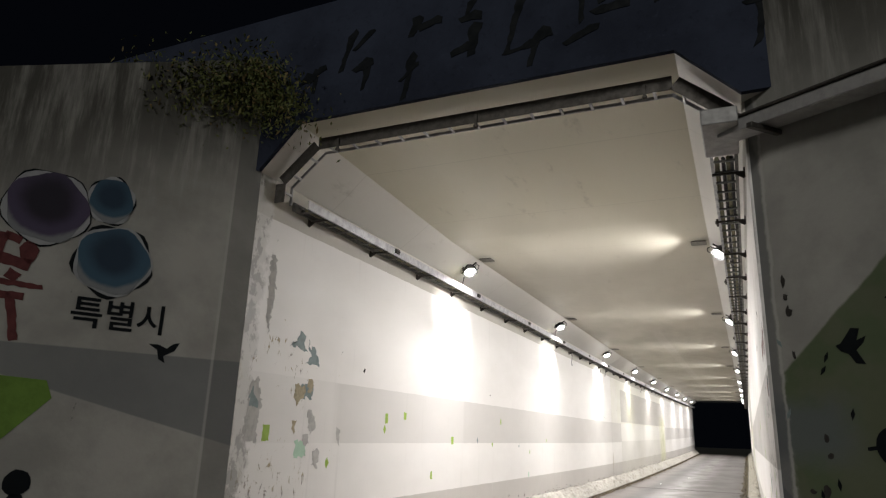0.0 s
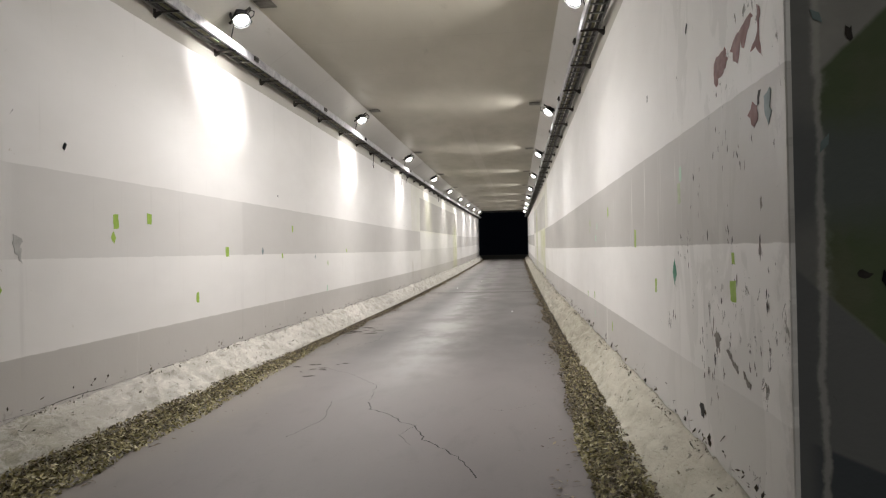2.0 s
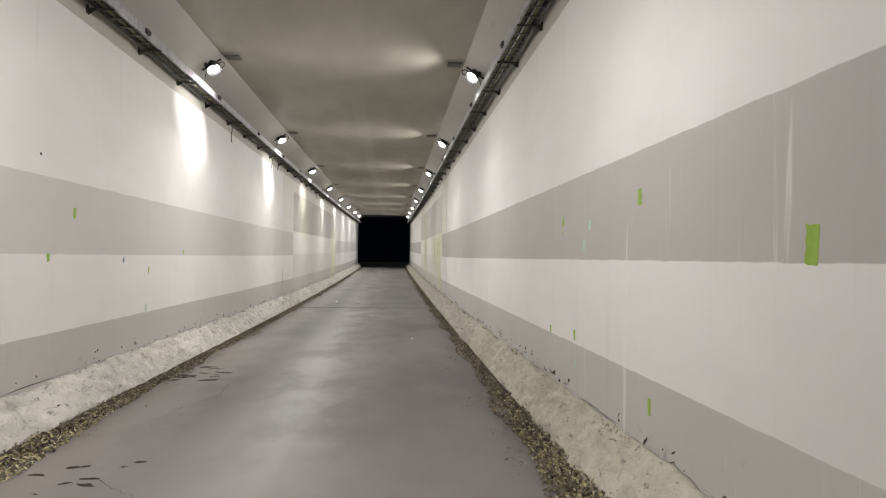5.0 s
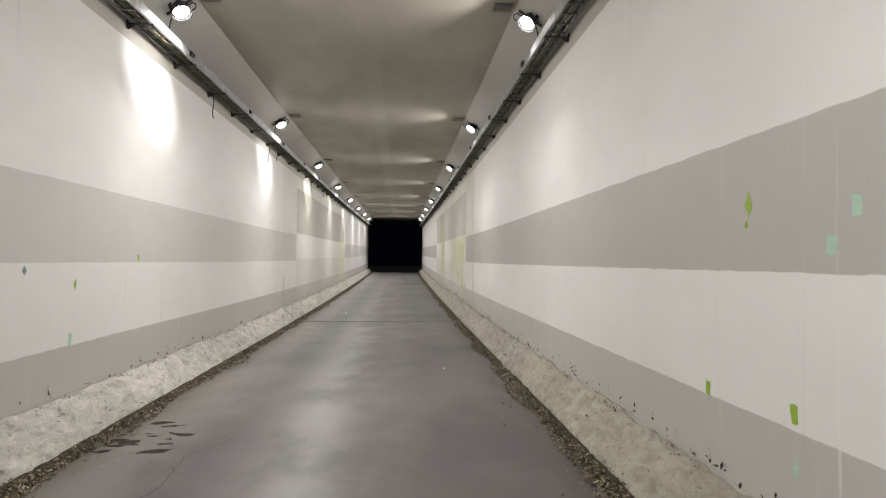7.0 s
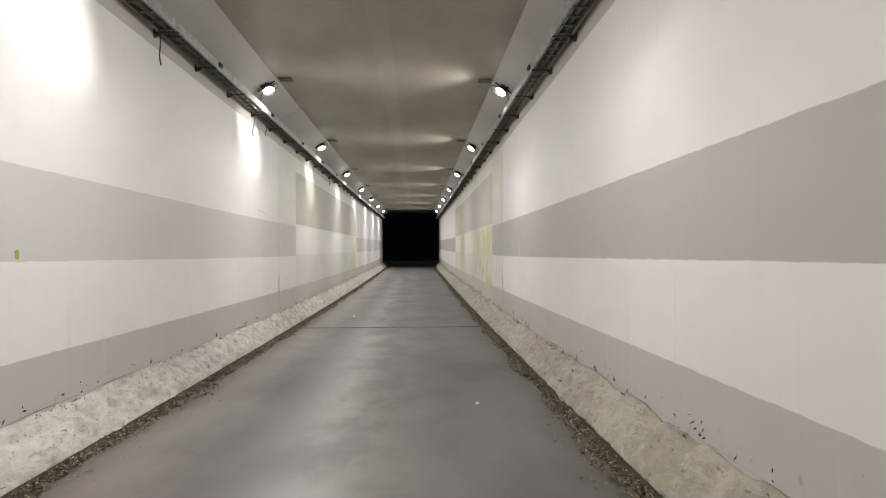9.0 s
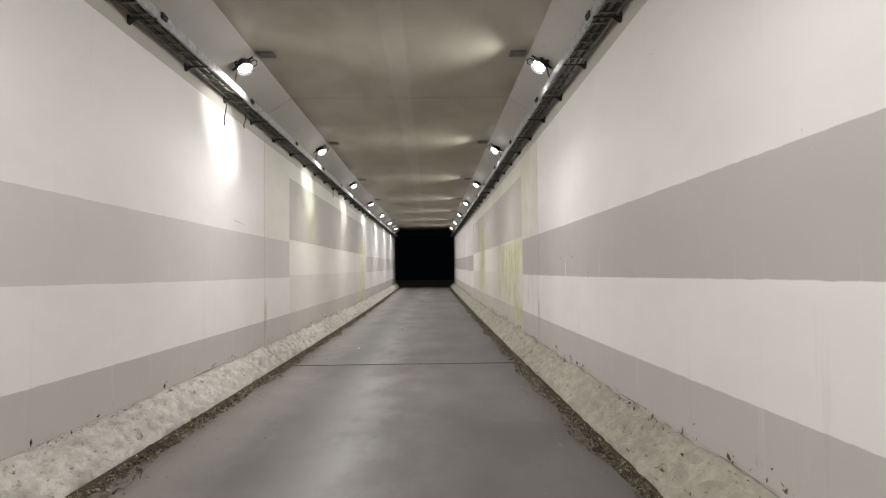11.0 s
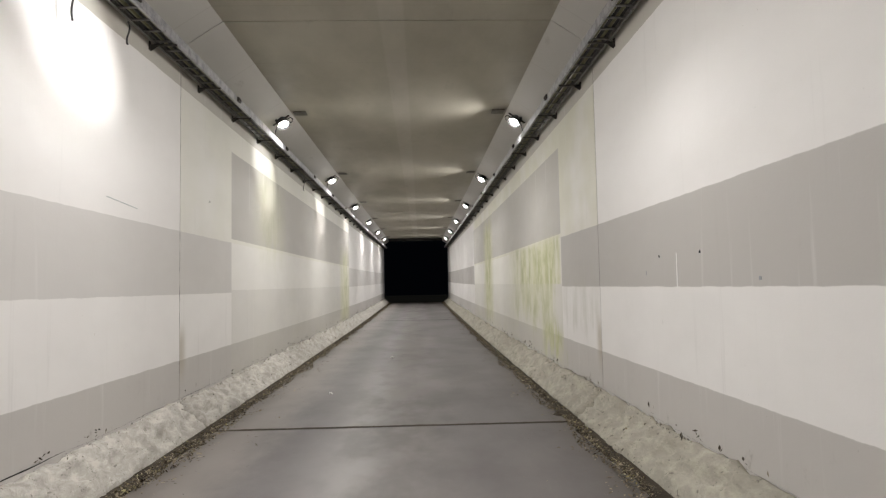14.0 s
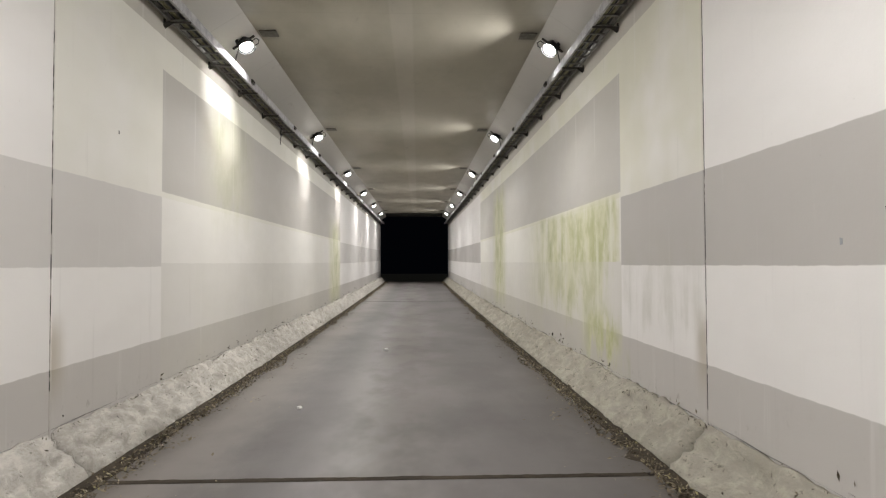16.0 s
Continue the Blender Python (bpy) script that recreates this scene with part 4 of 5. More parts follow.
# broad brushed characters on the header, too dark to read
for i in range(8):
    rng = random.Random(300 + i)
    x, z = -3.85 + i * 0.62 + rng.uniform(-0.1, 0.1), rng.uniform(5.05, 5.35)
    for k in range(4):
        l, w = rng.uniform(0.3, 0.75) if k == 0 else rng.uniform(0.14, 0.36), rng.uniform(0.05, 0.11)
        brush = [(-w * 0.3, -l / 2), (w * 0.35, -l * 0.42), (w * 0.5, 0.0), (w * 0.75, l * 0.42), (0.0, l / 2), (-w * 0.6, l * 0.3), (-w * 0.35, 0.0)]
        m = Matrix(((1, 0, 0, x + rng.uniform(-0.16, 0.16)), (0, 0, -1, Y0 - 0.056 - 0.001 * k), (0, 1, 0, z + rng.uniform(-0.3, 0.3)), (0, 0, 0, 1))) @ Matrix.Rotation(rng.uniform(-0.5, 0.3) - (1.1 if k > 1 else 0.0), 4, "Z")
        piece("lettering_stroke", patch_mesh("lettering_stroke", rough_outline(brush, 0.012, 0.05, i * 7 + k), M_INK), header, "black painted stroke, unreadable", m)

# ---- cable ladders ----
def channel(bm, path, axis_in, height, lip):
    """A C-shaped side rail through the points of path; axis_in points to the rungs."""
    sec = [(0, 0), (lip, 0), (lip, 0.004), (0.004, 0.004), (0.004, height - 0.004), (lip, height - 0.004), (lip, height), (0, height)]
    rings = []
    for p in path:
        rings.append([bm.verts.new((p[0] + axis_in[0] * a, p[1] + axis_in[1] * a, p[2] + h)) for a, h in sec])
    n = len(sec)
    for r, q in zip(rings, rings[1:]):
        for k in range(n):
            bm.faces.new((r[k], r[(k + 1) % n], q[(k + 1) % n], q[k]))
    bm.faces.new(rings[0])
    bm.faces.new(rings[-1][::-1])


def bracket_mesh(s):
    """A triangular arm on the wall; s points into the tunnel."""
    bm = bmesh.new()
    block(bm, min(0, s * 0.27), max(0, s * 0.27), -0.011, 0.011, -0.018, 0.0, bevel=0.003)
    block(bm, min(0, s * 0.012), max(0, s * 0.012), -0.018, 0.018, -0.055, 0.03)
    v = [bm.verts.new(p) for p in ((s * 0.012, -0.004, -0.07), (s * 0.012, -0.004, -0.016), (s * 0.09, -0.004, -0.016), (s * 0.012, 0.004, -0.07), (s * 0.012, 0.004, -0.016), (s * 0.09, 0.004, -0.016))]
    for f in ((0, 1, 2), (5, 4, 3), (0, 3, 4, 1), (1, 4, 5, 2), (2, 5, 3, 0)):
        bm.faces.new([v[k] for k in f])
    return from_bm("bracket", bm, M_RUST)


def cable_ladder(x, s):
    tray = tagged(new("cable_ladder"), "galvanised steel cable ladder on brackets along the tunnel wall", "cable tray", "cable ladders")
    z0 = 3.92
    ys = stations(6.35, Y1 - 0.4, 2.0)
    near, wide = x + s * 0.05, x + s * 0.27
    for px, d, name in ((near, s, "wall_rail"), (wide, -s, "side_rail")):
        bm = bmesh.new()
        channel(bm, [(px, y, z0 + rise(y)) for y in ys], (d, 0), 0.10, 0.025)
        part(name, bm, M_STEEL if name == "side_rail" else M_DULL, tray)
    bm = bmesh.new()
    block(bm, min(near, wide) - x, max(near, wide) - x, -0.013, 0.013, 0.0, 0.016, bevel=0.003)
    rung = from_bm("rung", bm, M_DULL)
    for y in stations(6.5, Y1 - 0.6, 0.26):
        piece("rung", rung, tray, "", Matrix.Translation((x, y, z0 + 0.008 + rise(y))))
    arm = bracket_mesh(s)
    k = 0
    for y in stations(6.75, Y1 - 0.9, 1.38):
        k += 1
        piece("bracket", arm, tray, "dark steel bracket", Matrix.Translation((x, y + (k * 37 % 7 - 3) * 0.012, z0 - 0.002 + rise(y))))
    bm = bmesh.new()
    block(bm, -0.012, 0.012, -0.055, 0.055, -0.03, 0.03, bevel=0.004)
    for k in range(3):
        rod(bm, (s * 0.012, -0.035 + k * 0.035, 0), (s * 0.022, -0.035 + k * 0.035, 0), 0.01, 6)
    splice = from_bm("splice_plate", bm, M_RUST)
    for y in stations(8.4, Y1 - 2, 3.1):
        piece("splice_plate", splice, tray, "bolted splice plate", Matrix.Translation((wide + s * 0.014, y, z0 + 0.06 + rise(y))))
    for c in range(4):
        bm = bmesh.new()
        rng = random.Random(c + int(x * 10))
        pts = [(near + s * (0.04 + 0.042 * c + rng.uniform(-0.012, 0.012)), y, z0 + 0.045 + rise(y)) for y in stations(6.5, Y1 - 0.6, 1.3)]
        tube(bm, pts, 0.021 if c % 2 else 0.017)
        part("cable", bm, M_CABLE if c % 2 else M_BLACK, tray, "power cable lying in the ladder")
    return tray


cable_ladder(XL, 1)
cable_ladder(XR, -1)

# arch of ladder round the mouth
arch = tagged(new("cable_ladder"), "steel cable ladder bent round the ceiling of the tunnel mouth", "cable tray", "cable ladders")
ARCH = [(XL + 0.14, 3.94), (XL + 0.14, 4.13), (XL + 0.54, 4.475), (XR - 0.52, 4.475), (XR - 0.14, 4.15), (XR - 0.14, 3.94)]
for y, name in ((6.08, "front_rail"), (6.215, "back_rail")):
    bm = bmesh.new()
    tall = 0.125 if name == "front_rail" else 0.03
    for (x0, z0), (x1, z1) in zip(ARCH, ARCH[1:]):
        a, c = Vector((x0, y, z0)), Vector((x1, y, z1))
        d = (c - a).normalized()
        up = Vector((-d.z, 0, d.x))
        if up.dot(Vector((-2.03, y, 3.0)) - a) > 0:
            up = -up
        vs = []
        for q in (a - d * 0.01, c + d * 0.01):
            for o, w in ((0, 0), (tall, 0), (tall, 0.012), (0, 0.012)):
                vs.append(bm.verts.new(q + up * o + Vector((0, w, 0))))
        for f in ((0, 1, 2, 3), (7, 6, 5, 4), (0, 4, 5, 1), (1, 5, 6, 2), (2, 6, 7, 3), (3, 7, 4, 0)):
            bm.faces.new([vs[k] for k in f])
    part(name, bm, M_RUST if name == "front_rail" else M_STEEL, arch, "dark ladder rail" if name == "front_rail" else "bare steel ladder rail")
bm = bmesh.new()
block(bm, -0.014, 0.014, 0.0, 0.135, -0.008, 0.008, bevel=0.003)
rung = from_bm("rung", bm, M_STEEL)
for (x0, z0), (x1, z1) in zip(ARCH, ARCH[1:]):
    L = math.hypot(x1 - x0, z1 - z0)
    n = max(1, round(L / 0.27))
    for i in range(n):
        f = (i + 0.5) / n
        piece("rung", rung, arch, "", pose(x0 + (x1 - x0) * f, 6.085, z0 + (z1 - z0) * f, 0, -math.degrees(math.atan2(z1 - z0, x1 - x0)), 0))
bm = bmesh.new()
block(bm, -0.012, 0.012, -0.012, 0.012, 0.0, 0.11)
block(bm, -0.02, 0.02, -0.02, 0.02, -0.025, 0.0, bevel=0.005)
hanger = from_bm("hanger", bm, M_RUST)
for x in (-3.55, -2.0, -0.45):
    piece("hanger", hanger, arch, "ceiling hanger", Matrix.Translation((x, 6.06, 4.44)))

# closed duct that leaves the mouth along the wing wall
DUCT = wing_matrix("R", 0.0, 3.92) @ Matrix.Rotation(radians(-7), 4, "Z") @ Matrix.Translation((0, -3.98, 0))
duct = tagged(new("cable_duct"), "grey steel cable duct running along the concrete wing wall", "cable duct")
bm = bmesh.new()
block(bm, -0.06, 5.5, 3.93, 4.03, 0.04, 0.22, bevel=0.006)
part("duct_body", bm, M_DUCT, duct, "", DUCT)
bm = bmesh.new()
block(bm, -0.08, 5.5, 4.032, 4.05, 0.02, 0.24, bevel=0.004)
part("duct_lid", bm, M_RUST, duct, "dark overhanging lid", DUCT)
bm = bmesh.new()
block(bm, XR - 0.30, XR - 0.04, 5.66, 6.30, 3.90, 4.03, bevel=0.008)
part("duct_elbow", bm, M_DUCT, duct, "light steel transition box")
for u in (0.32, 1.5, 2.7, 3.9):
    bm = bmesh.new()
    block(bm, u - 0.025, u + 0.025, 3.89, 3.928, 0.0, 0.3, bevel=0.004)
    part("bracket", bm, M_RUST, duct, "dark steel arm", DUCT)


# ---- floodlights ----
def floodlight(aim, s):
    """Origin at the middle of the lens; aim is the way that it faces, s points into the tunnel."""
    lamp = tagged(new("floodlight"), "small black floodlight, lit, bracketed to the ceiling haunch", "lamp", "tunnel floodlights")
    q = Vector(aim).to_track_quat("Z", "Y").to_matrix().to_4x4()
    bm = bmesh.new()
    bmesh.ops.create_cone(bm, cap_ends=True, segments=20, radius1=0.075, radius2=0.105, depth=0.07, matrix=q @ Matrix.Translation((0, 0, -0.042)))
    housing = part("housing", bm, M_HOUSING, lamp)
    bm = bmesh.new()
    bmesh.ops.create_cone(bm, cap_ends=False, segments=20, radius1=0.105, radius2=0.108, depth=0.03, matrix=q @ Matrix.Translation((0, 0, 0.008)))
    part("rim", bm, M_HOUSING, housing)
    for k in range(7):
        bm = bmesh.new()
        block(bm, -0.07, 0.07, -0.066 + k * 0.022 - 0.004, -0.066 + k * 0.022 + 0.004, -0.115, -0.076, q)
        part("cooling_fin", bm, M_HOUSING, housing)
    bm = bmesh.new()
    bmesh.ops.create_cone(bm, cap_ends=True, segments=20, radius1=0.092, radius2=0.080, depth=0.014, matrix=q @ Matrix.Translation((0, 0, 0.002)))
    part("lens", bm, M_LENS, lamp, "glowing white lens")
    bm = bmesh.new()
    for side in (-1, 1):
        block(bm, side * 0.122 - 0.006, side * 0.122 + 0.006, -0.022, 0.022, -0.12, 0.012, q)
        rod(bm, q @ Vector((side * 0.100, 0, -0.01)), q @ Vector((side * 0.138, 0, -0.01)), 0.014, 8)
    block(bm, -0.128, 0.128, -0.02, 0.02, -0.128, -0.12, q)
    part("yoke", bm, M_HOUSING, lamp, "black steel yoke with clamp bolts")
    # strut that lies on the haunch, plate on the ceiling, looped feed cable
    bm = bmesh.new()
    slope = Matrix.Translation((-s * 0.06, 0.10, 0.095)) @ Matrix.Rotation(-s * math.atan2(0.30, 0.46), 4, "Y")
    block(bm, -0.165, 0.165, -0.02, 0.02, -0.012, 0.012, slope, 0.003)
    part("mount_strut", bm, M_RUST, lamp, "dark steel strut on the haunch")
    bm = bmesh.new()
    block(bm, s * 0.27 - 0.11, s * 0.27 + 0.11, -0.02, 0.20, 0.203, 0.216, bevel=0.003)
    part("mount_plate", bm, M_PLATE, lamp, "dark mounting plate")
    bm = bmesh.new()
    tube(bm, [(s * 0.05, 0.06, 0.10), (s * 0.11, 0.04, 0.13), (s * 0.155, 0.02, 0.10), (s * 0.15, 0.01, 0.05), (s * 0.11, 0.02, 0.03)], 0.008)
    tube(bm, [(-s * 0.06, 0.09, 0.07), (-s * 0.12, 0.08, 0.02), (-s * 0.14, 0.07, -0.08), (-s * 0.16, 0.07, -0.18), (-s * 0.20, 0.07, -0.27)], 0.007)
    part("feed_cable", bm, M_BLACK, lamp, "black feed cable")
    return lamp


AIM_L, AIM_R = Vector((0.52, -0.06, -0.85)).normalized(), Vector((-0.72, -0.06, -0.69)).normalized()
FACE_L, FACE_R = Vector((0.40, -0.36, -0.84)).normalized(), Vector((-0.55, -0.36, -0.75)).normalized()
for side, x, aim, face, wide, spread in (("left", XL + 0.34, AIM_L, FACE_L, WIDE_L, 150), ("right", XR - 0.34, AIM_R, FACE_R, WIDE_R, 144)):
    first = None
    light = bpy.data.lights.new("floodlight_" + side, "AREA")
    light.shape, light.size, light.energy, light.color, light.spread = "DISK", 0.16, wide, (1.0, 0.974, 0.962), radians(spread)
    core = bpy.data.lights.new("floodlight_core", "SPOT")
    core.spot_size, core.spot_blend, core.energy, core.shadow_soft_size, core.color = radians(27), 0.8, BEAM_R * 10, 0.06, (1.0, 0.99, 0.98)
    for y in LAMP_Y:
        at = Vector((x, y, 4.28 + rise(y)))
        if first is None:
            first = floodlight(face, 1 if side == "left" else -1)
            first.matrix_basis = Matrix.Translation(at)
        else:
            copy_thing(first, Matrix.Translation(at))
        eye = at + face * 0.05
        new("floodlight_glow", light).matrix_basis = look(eye, eye + aim)
        if side == "right":
            new("floodlight_core", core).matrix_basis = look(at + Vector((-0.16, 0.0, -0.06)), (XL, y + 0.10, 3.48 + rise(y)), -22) @ Matrix.Diagonal((1.0, 0.62, 1.0, 1.0))

# loose cable ends below the ladder
for y, z, l, hook in ((19.1, 3.88, 0.36, 0.10), (23.1, 3.84, 0.36, 0.02), (24.0, 3.84, 0.2, 0.02), (32.6, 3.9, 0.3, 0.05)):
    bm = bmesh.new()
    pts = [(XL + 0.12 + 0.015 * math.sin(i * 0.7), y + hook * (i / 8) ** 2, z - l * i / 8 + hook * 0.12 * (i / 8) ** 4 + rise(y)) for i in range(9)]
    tube(bm, pts, 0.008)
    tagged(new("cable_end", from_bm("cable_end", bm, M_BLACK)), "loose black cable end hanging from the cable ladder", "cable")

# ---- litter ----
def leaves(name, spots, mat, label, category, seed):
    rng = random.Random(seed)
    verts, faces = [], []
    for x, y, z, size, tilt in spots:
        a = rng.uniform(0, math.tau)
        l, w = size * rng.uniform(0.7, 1.4), size * rng.uniform(0.25, 0.5)
        m = Euler((rng.uniform(-tilt, tilt), rng.uniform(-tilt, tilt), a)).to_matrix()
        b0 = len(verts)
        for p in ((-l, 0, 0), (0, -w, 0.25 * w), (l, 0, 0.1 * l), (0, w, 0.25 * w)):
            q = m @ Vector(p)
            verts.append((x + q.x, y + q.y, z + q.z))
        faces += [(b0, b0 + 1, b0 + 2), (b0, b0 + 2, b0 + 3)]
    tagged(new(name, mesh_of(name, verts, faces, mat)), label, category, kind="stuff")


def gutter_spots(x_foot, inward, count, seed, dark):
    rng = random.Random(seed)
    res = []
    while len(res) < count:
        y = 5.2 + (60.0 * rng.random() ** 2.1)
        thick = max(0.0, 1.0 - max(0.0, y - 8.5) / 6.5)
        if not dark and rng.random() > 0.16 + 0.84 * thick:
            continue
        patchy = 0.5 + 0.9 * noise.noise((y * 0.8, seed, 0.0))
        width = 0.14 + (0.32 if inward > 0 else 0.17) * thick + 0.06 * patchy
        s = rng.random() ** (1.2 if not dark else 1.6)
        width = 0.16 + 0.10 * thick + 0.15 * patchy if dark else width
        heap = 0.03 + 0.07 * thick
        res.append((x_foot + inward * (s * width - 0.04), y, rise(y) - 0.012 + heap * (1 - s) * rng.random() + (0.02 if s > 0.3 else 0.0), rng.uniform(0.009, 0.021) * (1.15 if dark else 1.0 + 0.35 * thick), 0.8))
    return res


leaves("leaf_litter", gutter_spots(-4.02, 1, 19000, 11, False), M_LITTER, "dry pale leaf litter heaped in the gutter", "litter", 1)
leaves("leaf_litter", gutter_spots(-0.03, -1, 19000, 12, False), M_LITTER, "dry pale leaf litter heaped in the gutter", "litter", 2)
leaves("rotten_litter", gutter_spots(-4.02, 1, 42000, 13, True), M_DARKLEAF, "dark rotten leaves and earth in the gutter", "litter", 3)
leaves("rotten_litter", gutter_spots(-0.03, -1, 42000, 14, True), M_DARKLEAF, "dark rotten leaves and earth in the gutter", "litter", 4)
rng = random.Random(21)
loose = []
for i in range(5200):
    y = 5.5 + 56 * rng.random() ** 1.6
    side = rng.random() < 0.5
    d = min(1.7, abs(rng.gauss(0, 0.07 if i % 6 else 0.35)))
    loose.append(((-3.86 + d) if side else (-0.19 - d), y, rise(y) + 0.006, rng.uniform(0.006, 0.018), 0.25))
for i in range(170):
    y0 = 7 + 45 * rng.random() ** 1.3
    side = rng.random() < 0.6
    d0 = abs(rng.gauss(0.05, 0.2))
    for _ in range(rng.randrange(2, 14)):
        y, d = y0 + rng.gauss(0, 0.10), d0 + rng.gauss(0, 0.05)
        loose.append(((-3.86 + d) if side else (-0.19 - d), y, rise(y) + 0.007, rng.uniform(0.012, 0.03), 0.3))
leaves("fallen_leaves", loose, M_DARKLEAF, "scattered dry leaves on the concrete floor", "leaves", 5)
chips = []
for i in range(3600):
    y = 6 + 56 * rng.random() ** 1.5
    if noise.noise((y * 1.3, 2.0, 0.0)) < 0.02:
        continue
    for x, inward in ((XL, 1), (XR, -1)):
        if rng.random() < 0.6:
            chips.append((x + inward * (0.03 + 0.05 * rng.random()), y, rise(y) + 0.305 + 0.035 * rng.random() ** 2, rng.uniform(0.004, 0.013) if rng.random() < 0.9 else 0.02, 1.4))
for i in range(420):
    y = 6.3 + 50 * rng.random() ** 1.7
    x, inward = ((XL, 1), (XR, -1))[i % 2]
    k = 1 + int(3 * rng.random() ** 2)
    for _ in range(k):
        if i % 3:
            chips.append((x + inward * 0.008, y + rng.gauss(0, 0.03), rise(y) + 0.335 + abs(rng.gauss(0, 0.05)), rng.uniform(0.010, 0.026), 1.5))
        else:
            s = rng.random()
            chips.append((x + inward * (0.05 + 0.27 * s), y + rng.gauss(0, 0.06), rise(y) + 0.335 - 0.28 * s, rng.uniform(0.011, 0.026), 0.9))
leaves("wall_foot_debris", chips, M_SCRAP, "dark leaf scraps caught along the mortar fillet", "litter", 6)

# open crack where the mortar has shrunk off the wall
for x, s, k0 in ((XL, 1, 0.0), (XR, -1, 40.0)):
    verts, faces = [], []
    for y in stations(6.2, 62.0, 0.05):
        w = 0.010 * max(0.0, noise.noise((y * 0.9, k0, 1.0)) - 0.05) * (0.6 + 0.8 * abs(noise.noise((y * 7.0, k0, 4.0))))
        z = rise(y) + 0.325 + 0.012 * noise.noise((y * 2.0, k0, 7.0))
        verts += [(x + s * 0.004, y, z), (x + s * 0.006, y, z + 0.002 + 2.2 * w)]
    faces = [(2 * i, 2 * i + 1, 2 * i + 3, 2 * i + 2) for i in range(len(verts) // 2 - 1)]
    piece("shrinkage_crack", mesh_of("shrinkage_crack", verts, faces, M_FILL), wall_left if s > 0 else wall_right, "dark open crack above the mortar")

# earth ridge under the litter
def earth(x0, x1, seed):
    ys = stations(5.6, Y1 - 0.2, 0.12)
    verts, faces = [], []
    n = 5
    for y in ys:
        thick = max(0.0, 1.0 - max(0.0, y - 8.0) / 9.0)
        for k in range(n):
            s = k / (n - 1)
            x = x0 + (x1 - x0) * s * (0.8 + 0.5 * thick + 0.6 * noise.noise((y * 1.1, seed, 3.0)) + 1.1 * noise.noise((y * 4.0, seed, 6.0)) + 0.9 * noise.noise((y * 11.0, seed, 9.0)))
            z = 0.02 * (1 - s) + 0.006 * (s < 0.99) + 0.008 * noise.noise((y * 4, k, seed)) - (0.012 if k == n - 1 else 0)
            verts.append((x, y, rise(y) + z))
    for i in range(len(ys) - 1):
        for k in range(n - 1):
            a = i * n + k
            faces.append((a, a + 1, a + n + 1, a + n))
    tagged(new("gutter_earth", mesh_of("gutter_earth", verts, faces, M_DIRT, smooth=True)), "dark damp earth silted along the gutter", "earth", kind="stuff")


earth(-4.03, -3.88, 1)
earth(-0.02, -0.17, 2)


# ---- cracks, stains, twigs on the floor ----
def crack(points, width, seed):
    rng = random.Random(seed)
    line = []
    for (x0, y0), (x1, y1) in zip(points, points[1:]):
        n = max(2, int(math.hypot(x1 - x0, y1 - y0) / 0.06))
        line += [(x0 + (x1 - x0) * i / n + rng.uniform(-.015, .015), y0 + (y1 - y0) * i / n + rng.uniform(-.015, .015)) for i in range(n)]
    verts, faces = [], []
    for i, (x, y) in enumerate(line):
        w = width * rng.uniform(0.3, 1.0)
        verts += [(x - w, y - w * 0.5, rise(y) + 0.003), (x + w, y + w * 0.5, rise(y) + 0.003)]
    faces = [(2 * i, 2 * i + 1, 2 * i + 3, 2 * i + 2) for i in range(len(line) - 1)]
    piece("crack", mesh_of("crack", verts, faces, M_FILL), floor, "fine dark crack in the slab")


def joint_dirt(y0, seed):
    verts = []
    for x in stations(-3.86, -0.2, 0.04):
        a = 0.034 + 0.022 * noise.noise((x * 3.0, seed, 0.0)) + 0.016 * noise.noise((x * 14.0, seed, 1.0))
        c = 0.034 + 0.022 * noise.noise((x * 3.0, seed, 5.0)) + 0.016 * noise.noise((x * 14.0, seed, 6.0))
        verts += [(x, y0 - a, rise(y0) + 0.0025), (x, y0 + c, rise(y0) + 0.0025)]
    faces = [(2 * i, 2 * i + 1, 2 * i + 3, 2 * i + 2) for i in range(len(verts) // 2 - 1)]
    piece("joint_dirt", mesh_of("joint_dirt", verts, faces, M_DIRT), floor, "dark earth packed into the floor joint")


joint_dirt(25.475, 1)
joint_dirt(45.59, 2)
crack([(-2.2, 9.5), (-2.12, 9.25), (-1.89, 9.03), (-1.75, 8.8), (-1.62, 8.7), (-1.5, 8.3), (-1.2, 7.9), (-1.0, 7.4)], 0.006, 1)
crack([(-1.62, 8.7), (-1.7, 8.4), (-1.55, 8.1)], 0.003, 6)
crack([(-3.2, 11.4), (-2.7, 10.9), (-2.3, 10.3), (-2.2, 9.5)], 0.003, 7)
crack([(-2.6, 8.3), (-2.45, 8.9), (-2.6, 9.6)], 0.003, 2)
crack([(-3.3, 13.2), (-3.05, 13.9), (-3.1, 14.6), (-2.8, 15.3)], 0.004, 3)
crack([(-0.6, 9.5), (-0.9, 9.2), (-1.1, 9.3)], 0.003, 4)
rng = random.Random(5)
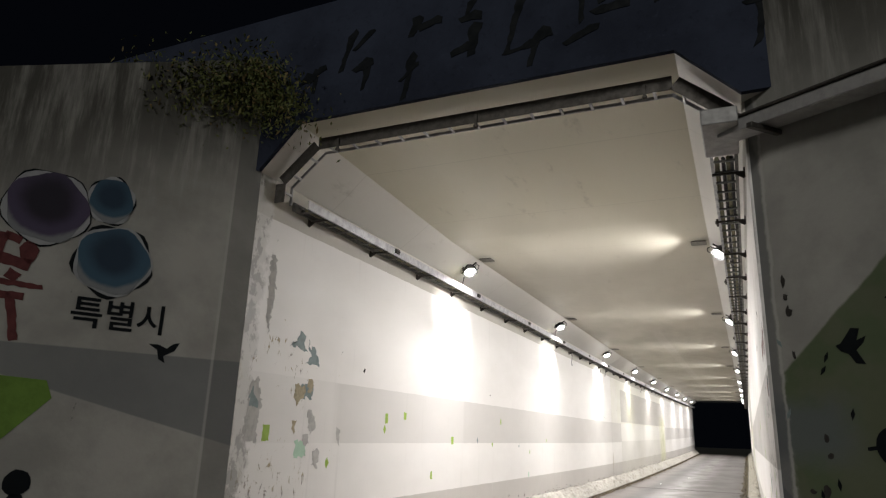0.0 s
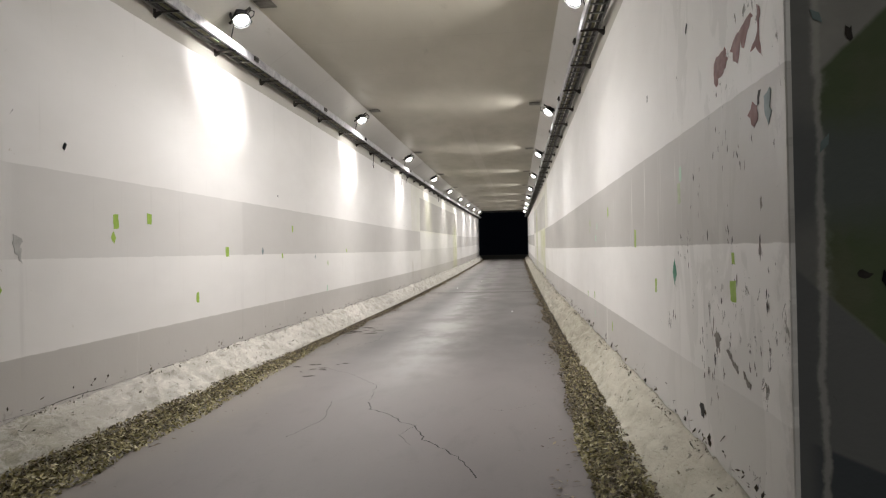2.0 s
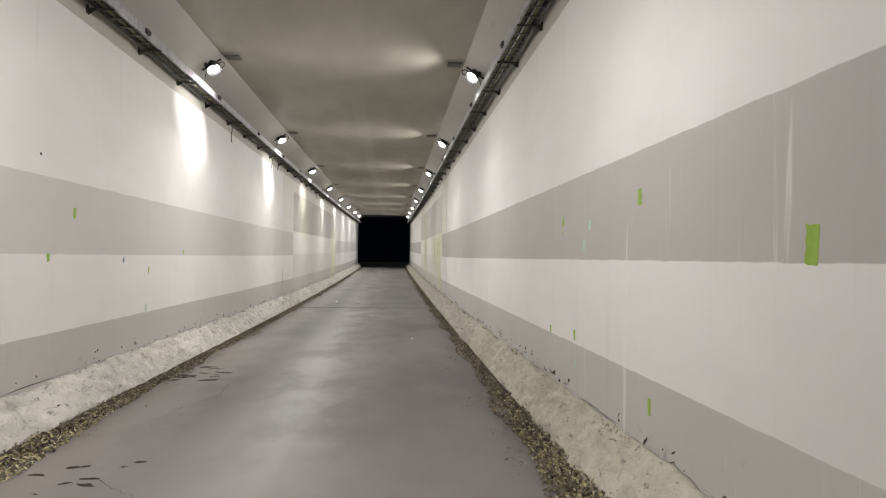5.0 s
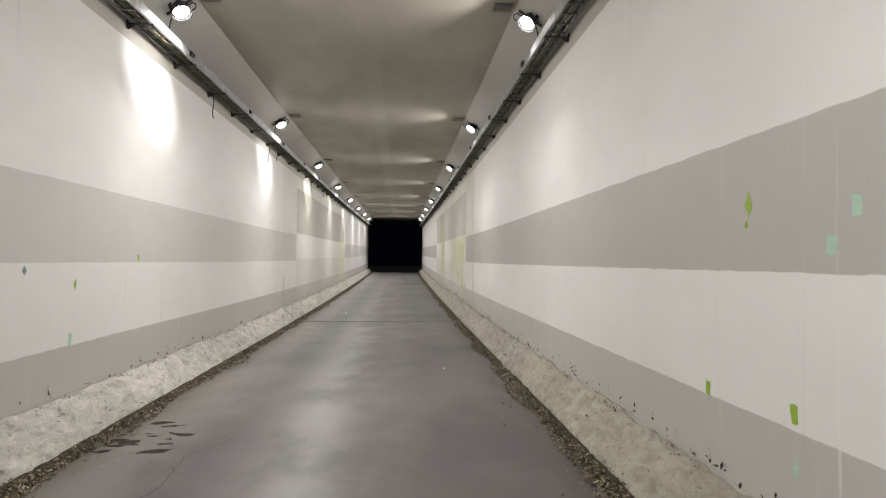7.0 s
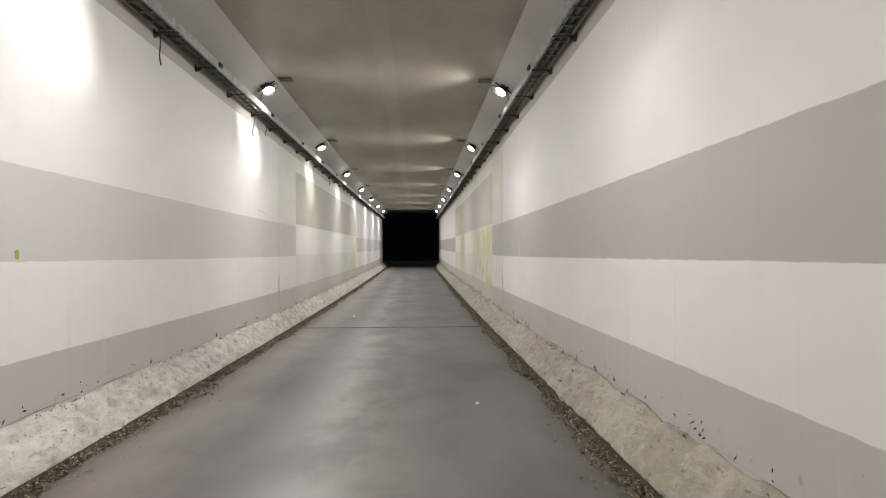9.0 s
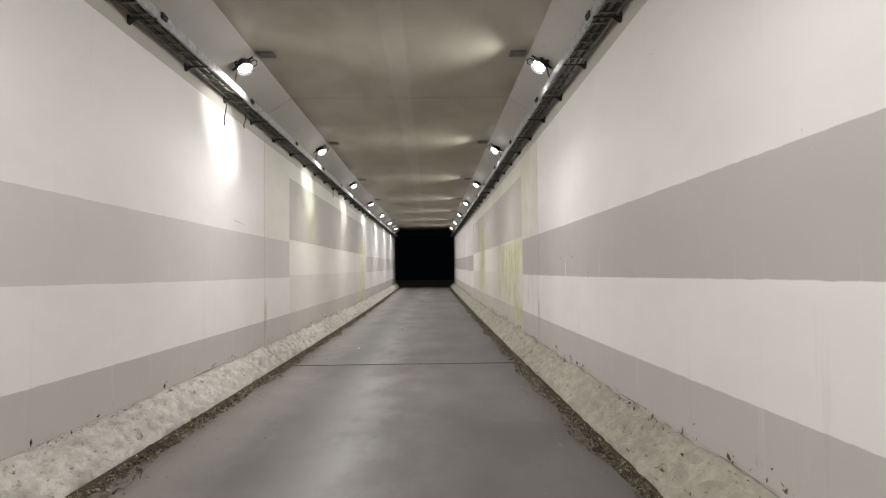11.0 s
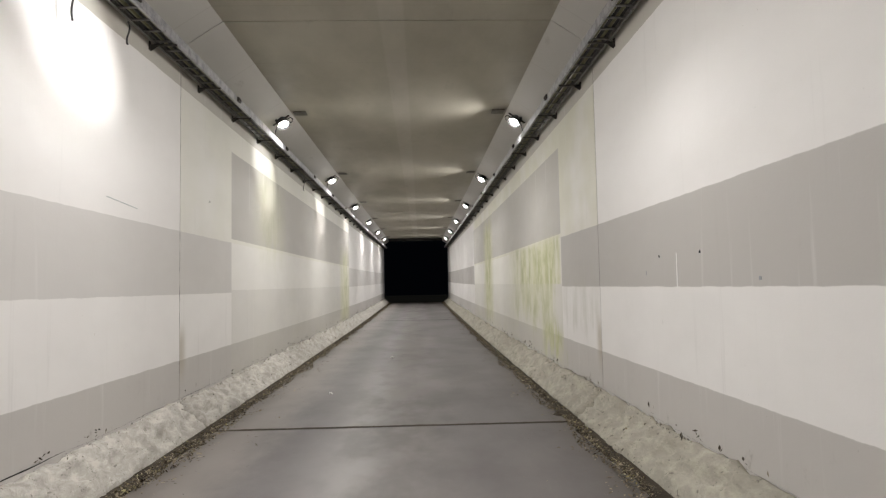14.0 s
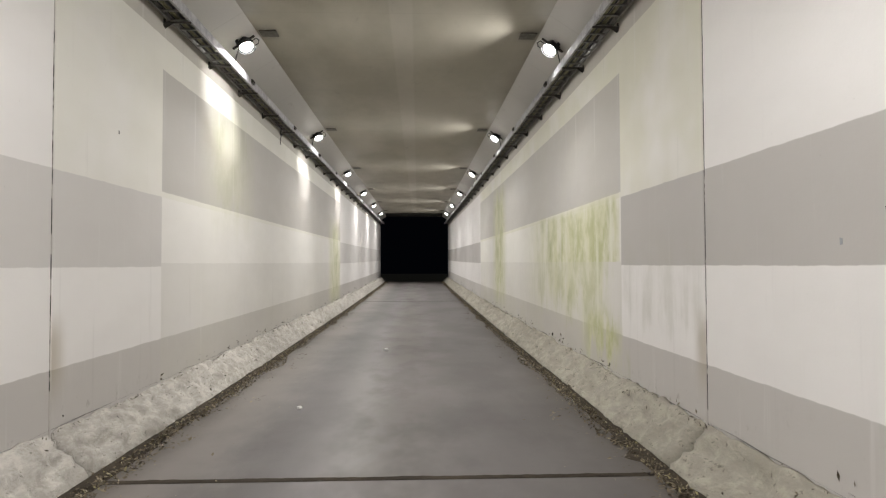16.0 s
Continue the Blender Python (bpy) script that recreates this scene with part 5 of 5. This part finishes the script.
for i in range(26):
    y, x = (rng.gauss(15.1, 0.28), rng.uniform(-3.8, -3.28)) if i < 16 else (rng.gauss(11.3, 0.25), rng.uniform(-3.6, -3.0))
    w = rng.uniform(0.05, 0.22) * (1.0 if i < 16 else 0.6)
    me = patch_mesh("damp_stain", rough_outline(blob(w, w * rng.uniform(0.25, 0.6), 10, 0.35, i), 0.012, 0.02, i), M_STAIN, 0.002)
    piece("damp_stain", me, floor, "damp earth stain", Matrix.Translation((x, y, rise(y) + 0.001)) @ Matrix.Rotation(rng.uniform(-0.5, 0.5), 4, "Z"))

# chalk lines, screw holes and hairlines on the walls
MARKS = [("R", 23.38, 1.58, 0.016, 0.26, 0, M_CHALK), ("R", 23.75, 1.70, 0.02, 0.02, 0, M_INK), ("R", 22.95, 1.70, 0.022, 0.022, 0, M_INK), ("R", 22.13, 1.50, 0.03, 0.025, 0, M_PALE),
         ("R", 24.07, 1.57, 0.03, 0.03, 0, M_PALE), ("L", 24.2, 2.28, 0.6, 0.004, 3, M_SLATE), ("R", 8.6, 2.6, 0.02, 0.05, 0, M_INK), ("R", 7.4, 2.75, 0.03, 0.06, 30, M_INK),
         ("L", 8.2, 2.35, 0.03, 0.06, 20, M_INK), ("L", 12.9, 2.33, 0.025, 0.025, 0, M_INK), ("L", 26.6, 2.6, 0.012, 0.03, 0, M_INK)]
for i, (side, y, v, w, h, a, mat) in enumerate(MARKS):
    me = patch_mesh("wall_mark", rough_outline(rect(w, h), min(w, h) * 0.2, 0.04, 70 + i), mat, 0.002)
    piece("wall_mark", me, wall_left if side == "L" else wall_right, "small mark on the paint", wall_matrix(side, y, v, a))

# scraps of paper
for x, y, sz, k in ((-3.0, 27.7, 0.028, 3), (-2.33, 32.1, 0.04, 4), (-0.9, 18.6, 0.02, 5)):
    bm = bmesh.new()
    bmesh.ops.create_icosphere(bm, subdivisions=2, radius=sz)
    for v in bm.verts:
        v.co *= 1.0 + 0.5 * noise.noise(v.co * 60 + Vector((k, 0, 0)))
        v.co.z *= 0.5
    low = min(v.co.z for v in bm.verts)
    ob = new("paper_scrap", from_bm("paper_scrap", bm, M_CHALK))
    ob.location = (x, y, rise(y) - low)
    tagged(ob, "crumpled scrap of white paper on the concrete floor", "litter")

# ---- creeper over the corner of the left wing ----
rng = random.Random(77)
spots = []
for i in range(5200):
    a = rng.gauss(0, 0.5) if i % 3 else rng.uniform(-1.5, 0.3)
    z = 5.10 + rng.gauss(0, 0.19) - (0.42 if a > 0 else 0.22) * abs(a) - (0.3 * rng.random() ** 3 if i % 4 == 0 else 0.0)
    spots.append((-4.28 + a * 0.62, 5.62 + rng.uniform(-0.22, 0.12) + 0.95 * min(0, a) * 0.62, z, rng.uniform(0.014, 0.036), 1.3))
leaves("creeper", spots, M_VINE, "green and yellowing creeper hanging over the wall corner", "plant", 7)
